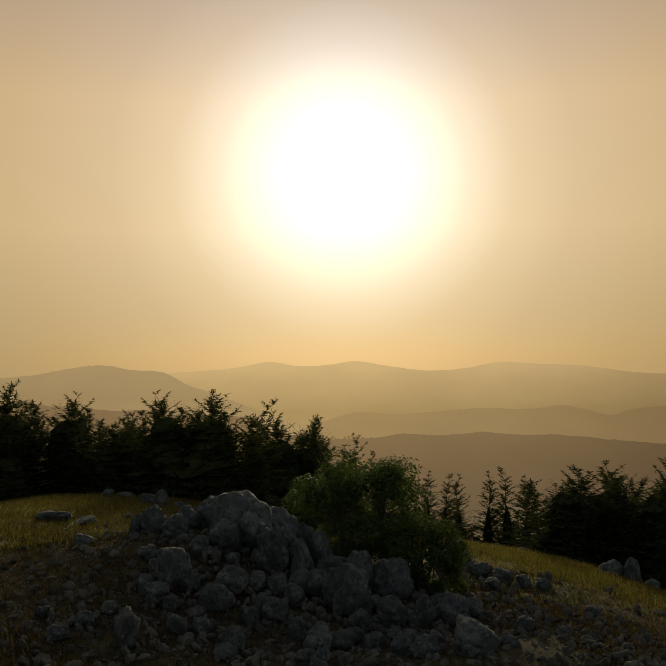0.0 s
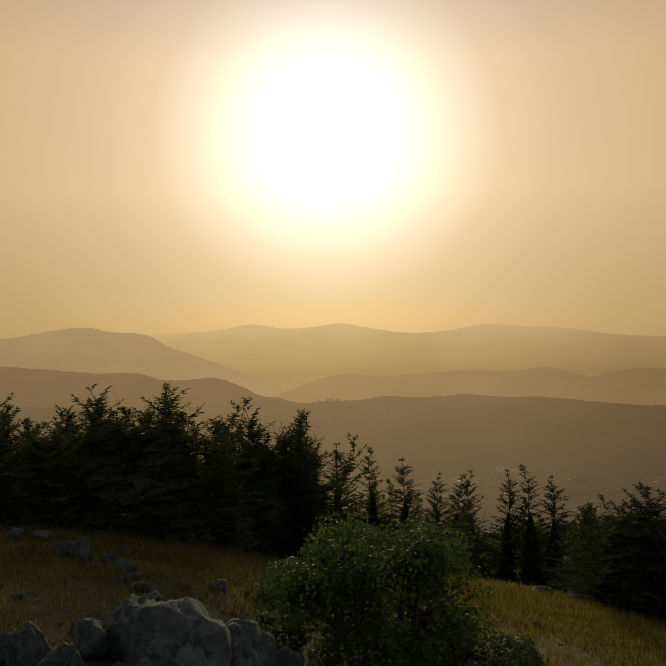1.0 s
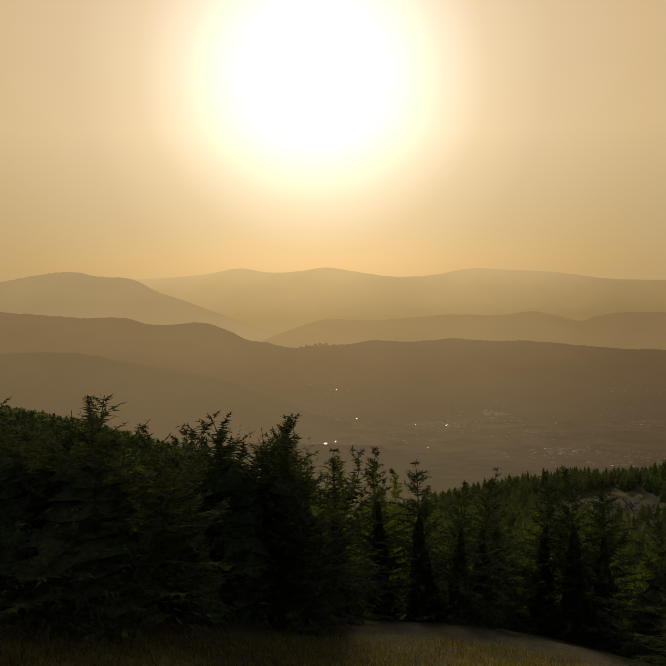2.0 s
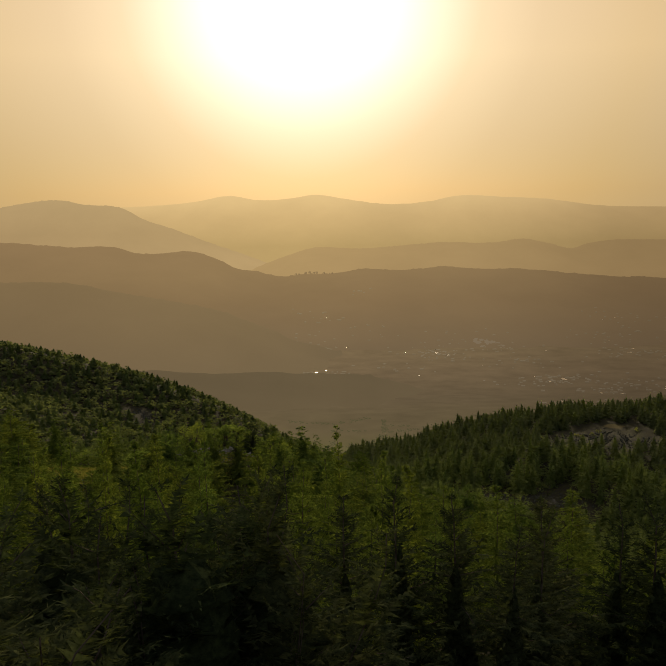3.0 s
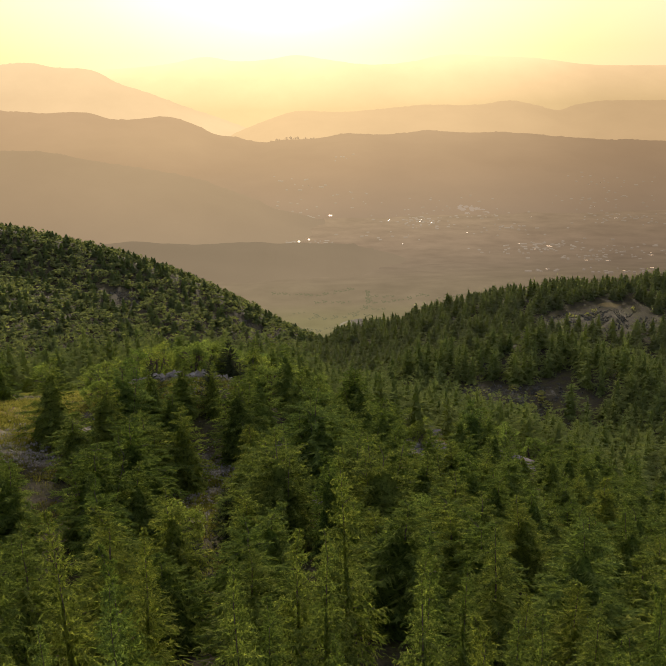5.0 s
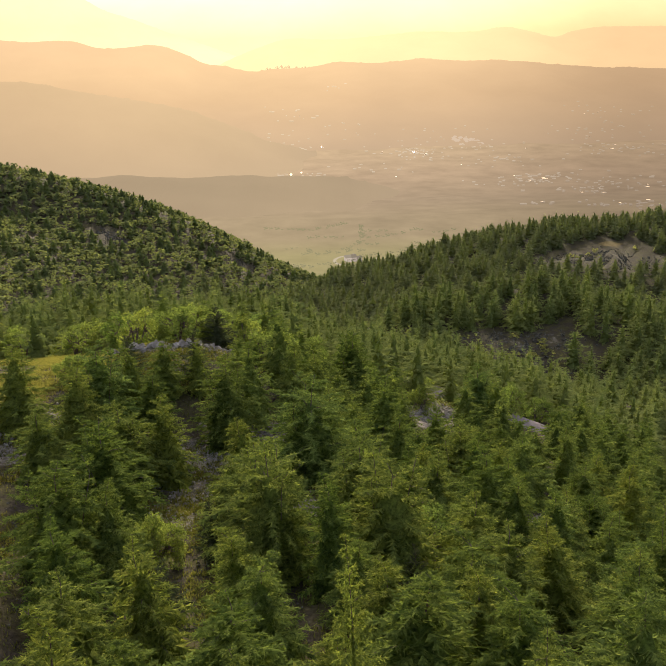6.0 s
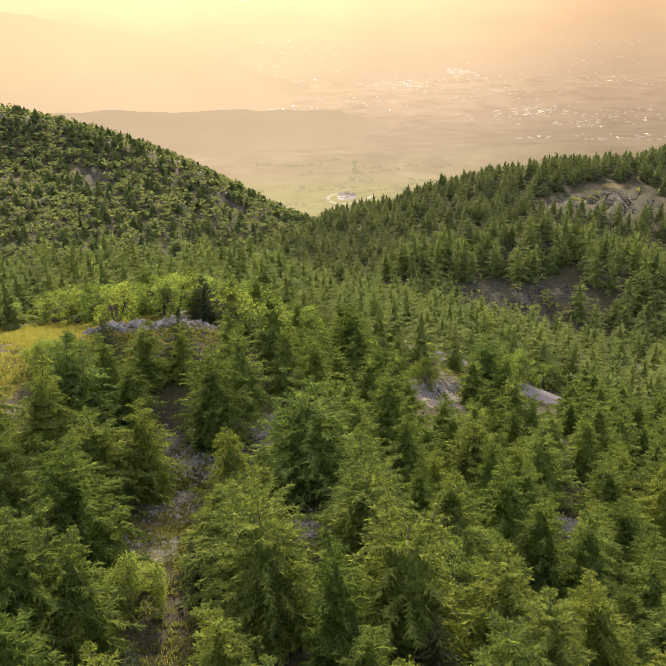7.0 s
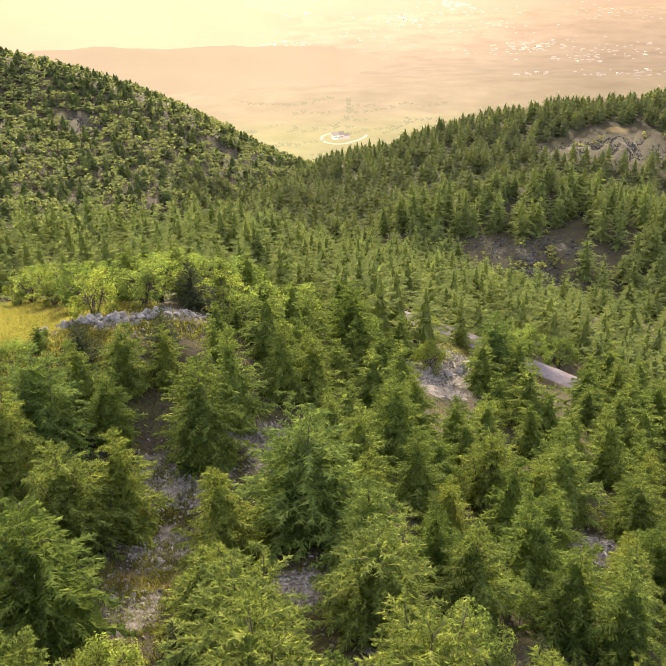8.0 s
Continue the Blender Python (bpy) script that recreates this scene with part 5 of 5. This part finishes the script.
rng = np.random.default_rng(29)
PILE = [(-0.6, 12.5, 3.4), (1.2, 9.5, 3.0), (1.8, 14.6, 1.6)]
grass("dry_grass", "tawny dry grass covering the hilltop meadow", tufts([(-10, 19, 7), (-6.5, 22, 4.5), (-13, 12, 6), (7, 24, 5), (5.5, 20, 4), (11, 17, 5), (9, 22, 4), (0, 21, 3.5), (-2, 24, 3.5), (-7, 14, 3), (3, 27, 4)], 100, rng, PILE), 0.19, GRASS, rng, blades=7, spread=0.17, width=0.011)
grass("green_grass", "short green grass between stones on the hilltop", tufts([(-9, 13, 5), (-6, 17, 4), (8, 19, 4), (0, 22, 4), (6, 15, 3), (-12, 22, 5)], 22, rng, PILE), 0.18, GREEN_GRASS, rng, width=0.010)
grass("withered_tufts", "low brown withered tufts between the stones", tufts([(-4, 8.5, 4), (-3.5, 7, 3), (-5.5, 10, 3), (-4, 12.5, 2.5), (4.5, 11.5, 2.5), (6, 9, 3.5), (1, 7.5, 3), (8, 12, 5), (-7, 9, 4), (-5, 4, 4), (5, 5, 4), (5, 9, 2.4), (4.2, 7.8, 2.0), (6.4, 9.6, 2.0)], 80, rng), 0.085, BROWN_TUFTS, rng, blades=10, spread=0.15, width=0.013)
grass("clearing_grass", "patchy green and yellow grass in the forest clearings", tufts([(-10.1, 95, 3.2), (-8, 99, 3), (-9.5, 90, 2.5), (-1.5, 96, 2.5), (0, 102, 2.5), (-17, 128, 4), (-23, 131, 5), (-8.5, 93.5, 3), (-6, 95, 3), (-3, 100, 2.5), (2, 83, 2.5), (3, 79, 2), (-14.5, 121.5, 3), (-18, 122.5, 3), (-11, 124.5, 3), (-7, 127, 2.5), (22.5, 146.5, 3), (17, 151.5, 3), (-19, 115, 3), (-27, 106, 3.5), (-24, 101.5, 3), (-22, 96, 3), (-12, 104, 4), (-15, 95, 4), (-6, 103, 3.5), (-16, 87, 4), (-5, 91, 3), (-7, 82, 3.5), (4, 98, 3)], 40, rng), 0.22, GREEN_GRASS, rng, width=0.03)
band = wild.uniform(70, 130, 6500)
across = wild.uniform(-1, 1, 6500) * (0.364 * (band - 30) + 4)
grass("slope_grass", "thin dry and green grass on the soil between the cedars", np.stack([across, band, land(across, band)], 1), 0.24, GREEN_GRASS, rng, blades=7, spread=0.22, width=0.03)
grass("knoll_grass", "golden dry grass on the open knoll", tufts([(-22, 131, 6), (-30, 149, 6), (-16, 129, 3), (-28, 113, 5.5), (-27, 140, 5), (-26, 118, 5), (-28, 134, 5), (-24, 127, 4), (-33, 142, 5), (-27, 104, 4), (-30, 135, 5), (-17, 120, 4), (-21, 122, 4), (-14, 118, 3)], 44, rng), 0.30, MEADOW, rng, width=0.03)
grass("feather_grass", "pale feathery plumes swaying over the dry grass", tufts([(-7.5, 14.5, 2.0), (-6.0, 12.5, 1.8), (-9, 17, 2)], 7, rng), 0.26, PLUME, rng, blades=5, spread=0.05, width=0.006, wind=0.2)


# ---- road ----
def build_road():
    """A narrow worn road along the slope, slightly raised, with broken edges."""
    pts = np.array(ROAD_LINE)
    t = np.linspace(0, len(pts) - 1, 90)
    x, y = np.interp(t, np.arange(len(pts)), pts[:, 0]), np.interp(t, np.arange(len(pts)), pts[:, 1])
    for k in range(6):
        x[1:-1], y[1:-1] = (x[:-2] + x[1:-1] + x[2:]) / 3, (y[:-2] + y[1:-1] + y[2:]) / 3
    d = unit(np.stack([np.gradient(x), np.gradient(y)], 1))
    z = land(x, y)
    rows = []
    for off, up in ((-3.1, -0.5), (-2.5, 0.05), (-1.3, 0.09), (0.0, 0.11), (1.3, 0.09), (2.5, 0.05), (3.1, -0.5)):
        wob = np.array([0.12 * noise.noise((a * 0.7, b * 0.7, off)) for a, b in zip(x, y)]) if abs(off) > 1.5 else 0
        rows.append(np.stack([x - d[:, 1] * (off + wob), y + d[:, 0] * (off + wob), z + up], 1))
    v = np.stack(rows, 1).reshape(-1, 3)
    tagged(mesh_object("road", v, grid_faces(7, len(x)), ASPHALT, smooth=True), "narrow worn grey road curving along the slope", "road", kind="structure")


build_road()


# ---- the valley's buildings ----
def box(bm, x0, x1, y0, y1, z0, z1):
    c = [bm.verts.new(p) for p in ((x0, y0, z0), (x1, y0, z0), (x1, y1, z0), (x0, y1, z0), (x0, y0, z1), (x1, y0, z1), (x1, y1, z1), (x0, y1, z1))]
    for f in ((0, 3, 2, 1), (4, 5, 6, 7), (0, 1, 5, 4), (1, 2, 6, 5), (2, 3, 7, 6), (3, 0, 4, 7)):
        bm.faces.new([c[i] for i in f])
    return bm


def prism(bm, x0, x1, y0, y1, z0, z1):
    """A gabled solid: ridge along x at z1, eaves at z0."""
    m = (y0 + y1) / 2
    c = [bm.verts.new(p) for p in ((x0, y0, z0), (x1, y0, z0), (x1, y1, z0), (x0, y1, z0), (x0, m, z1), (x1, m, z1))]
    for f in ((0, 1, 5, 4), (2, 3, 4, 5), (3, 0, 4), (1, 2, 5), (0, 3, 2, 1)):
        bm.faces.new([c[i] for i in f])
    return bm


def farmhouse(x, y):
    """A lone house in the fields: white walls, gabled grey roof, a lower wing, door and windows towards the slope."""
    # walls, roof and joinery emit a haze tint though nothing here is a lamp
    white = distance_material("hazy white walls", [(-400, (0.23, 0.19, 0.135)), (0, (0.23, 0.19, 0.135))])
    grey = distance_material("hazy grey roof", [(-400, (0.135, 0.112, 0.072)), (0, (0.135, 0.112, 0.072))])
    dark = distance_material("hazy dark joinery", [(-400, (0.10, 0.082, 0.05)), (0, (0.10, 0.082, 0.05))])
    ob = tagged(new("house"), "lone white farmhouse with a gabled grey roof in the fields", "house")
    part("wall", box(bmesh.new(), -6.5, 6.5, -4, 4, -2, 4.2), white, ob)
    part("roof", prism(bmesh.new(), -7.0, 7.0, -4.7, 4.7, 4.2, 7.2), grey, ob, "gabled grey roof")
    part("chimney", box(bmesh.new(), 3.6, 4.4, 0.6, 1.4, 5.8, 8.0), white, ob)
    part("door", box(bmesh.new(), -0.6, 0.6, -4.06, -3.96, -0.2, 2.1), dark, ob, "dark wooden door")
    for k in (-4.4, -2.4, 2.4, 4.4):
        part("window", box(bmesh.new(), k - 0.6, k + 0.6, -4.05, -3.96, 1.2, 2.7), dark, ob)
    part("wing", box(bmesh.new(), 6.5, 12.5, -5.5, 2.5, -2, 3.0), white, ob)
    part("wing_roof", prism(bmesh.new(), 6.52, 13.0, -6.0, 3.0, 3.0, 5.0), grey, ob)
    ob.matrix_basis = pose(x, y, height(x, y) + 2.2, 0, 0, 14) @ Matrix.Scale(0.85, 4)
    return ob


farmhouse(37.0, 930.0)


def build_fields():
    """Hedges and single trees of the fields below the hills, and the pale track to the farmhouse."""
    rng = np.random.default_rng(57)
    tv, tf = broadleaf(205, clumps=9, leaves=8, size=0.5)[1]
    pieces = []
    for k in range(26):
        a, b, turn, n = rng.uniform(-60, 150), rng.uniform(790, 1120), rng.normal(0.15, 0.5), int(rng.integers(2, 11))
        for q in range(n):
            x, y = a + q * 6.5 * math.cos(turn) + rng.normal(0, 1.5), b + q * 6.5 * math.sin(turn) + rng.normal(0, 2)
            w = rng.uniform(0.7, 1.7)
            if (x - 37) ** 2 + (y - 930) ** 2 > 18**2:
                pieces.append((tv * np.array([w, w, w * rng.uniform(0.6, 0.9)]) + np.array([x, y, height(x, y) + 0.8]), tf))
    # hedge colour carries painted haze as emission
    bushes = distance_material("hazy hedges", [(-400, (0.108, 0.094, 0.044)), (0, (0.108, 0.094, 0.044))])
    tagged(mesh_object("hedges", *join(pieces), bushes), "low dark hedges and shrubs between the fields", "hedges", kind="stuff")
    t = np.linspace(0, 1, 60)
    x = 37 + 16 * np.cos(1.6 + 5.2 * t) + 60 * np.clip(t - 0.75, 0, 1)
    y = 930 + 26 * np.sin(1.6 + 5.2 * t)
    d = unit(np.stack([np.gradient(x), np.gradient(y)], 1))
    rows = [np.stack([x - d[:, 1] * o, y + d[:, 0] * o, land(x, y) + 1.55], 1) for o in (-1.7, 0, 1.7)]
    # the track glows too, its haze put into emission
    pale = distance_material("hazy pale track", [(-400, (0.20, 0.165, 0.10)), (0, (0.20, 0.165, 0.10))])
    tagged(mesh_object("farm_track", np.stack(rows, 1).reshape(-1, 3), grid_faces(3, 60), pale, smooth=True), "pale dirt track looping round the farmhouse", "track", kind="structure")


build_fields()


def surface(ob):
    return BVHTree.FromPolygons([v.co for v in ob.data.vertices], [p.vertices for p in ob.data.polygons])


VALLEY_LAND = [surface(VALLEY_WALL), surface(VALLEY_FLOOR)]


def valley_z(x, y):
    """Height of the valley's land at x, y."""
    hits = [t.ray_cast(Vector((x, y, 100)), Vector((0, 0, -1)))[0] for t in VALLEY_LAND]
    return max([h.z for h in hits if h] or [-340.0])


def build_town():
    """Small flat-roofed houses strewn over the valley floor, haze glow put into walls and roofs, a few roofs of bare
    metal.
    """
    rng = np.random.default_rng(37)
    clusters = [(-214, 1788, 40, 14, 8), (-129, 1754, 40, 14, 20), (-55, 1722, 40, 12, 16), (-91, 2038, 26, 40, 9), (-35, 2009, 24, 40, 8), (-16, 2218, 30, 30, 5), (-68, 2270, 20, 30, 4), (72, 2424, 14, 16, 4), (82, 2122, 40, 40, 9), (100, 1773, 60, 40, 9),
                (218, 1943, 38, 50, 44), (291, 2081, 40, 40, 8), (373, 2001, 40, 40, 12), (380, 1812, 34, 40, 16), (362, 1583, 40, 30, 14), (411, 1629, 40, 30, 26), (448, 1497, 50, 40, 26), (634, 1945, 60, 60, 22), (610, 2049, 50, 50, 14), (724, 2170, 70, 50, 18),
                (421, 1219, 30, 16, 12), (470, 1260, 50, 20, 12), (306, 1285, 16, 12, 6), (520, 1560, 60, 50, 18), (-280, 1936, 10, 10, 2), (780, 1900, 90, 90, 16)]
    walls, roofs = [], []
    for a, b, sx, sy, n in clusters:
        for k in range(int(n * 1.7)):
            x, y = rng.normal(a, sx), rng.normal(b, sy)
            w, d, h, turn = min(rng.lognormal(1.25, 0.45), 11.0), rng.uniform(2.5, 5), rng.uniform(0.8, 2.4), rng.normal(0, 0.35)
            z = valley_z(x, y)
            for lst, z0, z1, e in ((walls, z - 2, z + h, 0), (roofs, z + h, z + h + 0.4, 0.25)):
                bm = box(bmesh.new(), x - w / 2 - e, x + w / 2 + e, y - d / 2 - e, y + d / 2 + e, z0, z1)
                v = np.array([q.co[:] for q in bm.verts]) - np.array([x, y, 0])
                c, q = math.cos(turn), math.sin(turn)
                v = np.stack([x + v[:, 0] * c - v[:, 1] * q, y + v[:, 0] * q + v[:, 1] * c, v[:, 2]], 1)
                bm.verts.index_update()
                f = np.array([[q.index for q in p.verts] for p in bm.faces])
                bm.free()
                lst.append((v, f))
    lit = [k for k in range(len(roofs)) if k % 17 == 3]
    # walls and roofs emit; roofs get brighter stops to look sunlit
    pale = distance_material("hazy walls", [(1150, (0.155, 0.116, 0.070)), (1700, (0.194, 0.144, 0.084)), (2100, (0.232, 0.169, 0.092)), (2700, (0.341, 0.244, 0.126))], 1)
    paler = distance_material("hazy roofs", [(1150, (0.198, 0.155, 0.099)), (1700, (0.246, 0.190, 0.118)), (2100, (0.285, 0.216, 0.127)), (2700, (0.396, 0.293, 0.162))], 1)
    tagged(mesh_object("roof_glints", *join([roofs[k] for k in lit]), GLINT_ROOF), "metal roofs flashing in the low sun", "roofs", kind="stuff")
    roofs = [r for k, r in enumerate(roofs) if k not in lit]
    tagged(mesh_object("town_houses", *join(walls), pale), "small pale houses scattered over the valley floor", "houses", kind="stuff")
    tagged(mesh_object("town_roofs", *join(roofs), paler), "flat pale roofs brightened by a painted haze glow", "roofs", kind="stuff")


build_town()
# tree colour is mostly emitted haze, matched to the valley side
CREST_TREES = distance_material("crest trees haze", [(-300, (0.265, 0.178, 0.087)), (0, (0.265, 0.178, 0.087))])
tv, tf = crownlet
spots_x = [-128, -112, -104, -84, -72, -60, -52, -30, -14, -6]
pieces = [(tv * np.array([s * 2.2, s * 2.2, s * 2.0]) + np.array([x, 2698, float(crest(VALLEY_SIDE, np.array([float(x)]))[0]) - 2]), tf) for x, s in zip(spots_x, (0.8, 1.2, 0.9, 1.3, 1.5, 1.1, 1.4, 1.2, 0.8, 1.0))]
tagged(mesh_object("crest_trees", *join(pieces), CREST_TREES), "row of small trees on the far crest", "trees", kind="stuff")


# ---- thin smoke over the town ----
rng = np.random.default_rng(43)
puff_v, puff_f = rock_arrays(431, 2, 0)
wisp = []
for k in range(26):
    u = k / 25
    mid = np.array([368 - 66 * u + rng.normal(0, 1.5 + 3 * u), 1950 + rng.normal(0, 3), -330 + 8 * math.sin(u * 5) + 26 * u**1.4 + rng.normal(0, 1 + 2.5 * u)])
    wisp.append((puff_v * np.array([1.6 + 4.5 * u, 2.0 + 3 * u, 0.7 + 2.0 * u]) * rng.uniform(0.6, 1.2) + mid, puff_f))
# puffs emit: the smoke's sunlit paleness is put into the colour
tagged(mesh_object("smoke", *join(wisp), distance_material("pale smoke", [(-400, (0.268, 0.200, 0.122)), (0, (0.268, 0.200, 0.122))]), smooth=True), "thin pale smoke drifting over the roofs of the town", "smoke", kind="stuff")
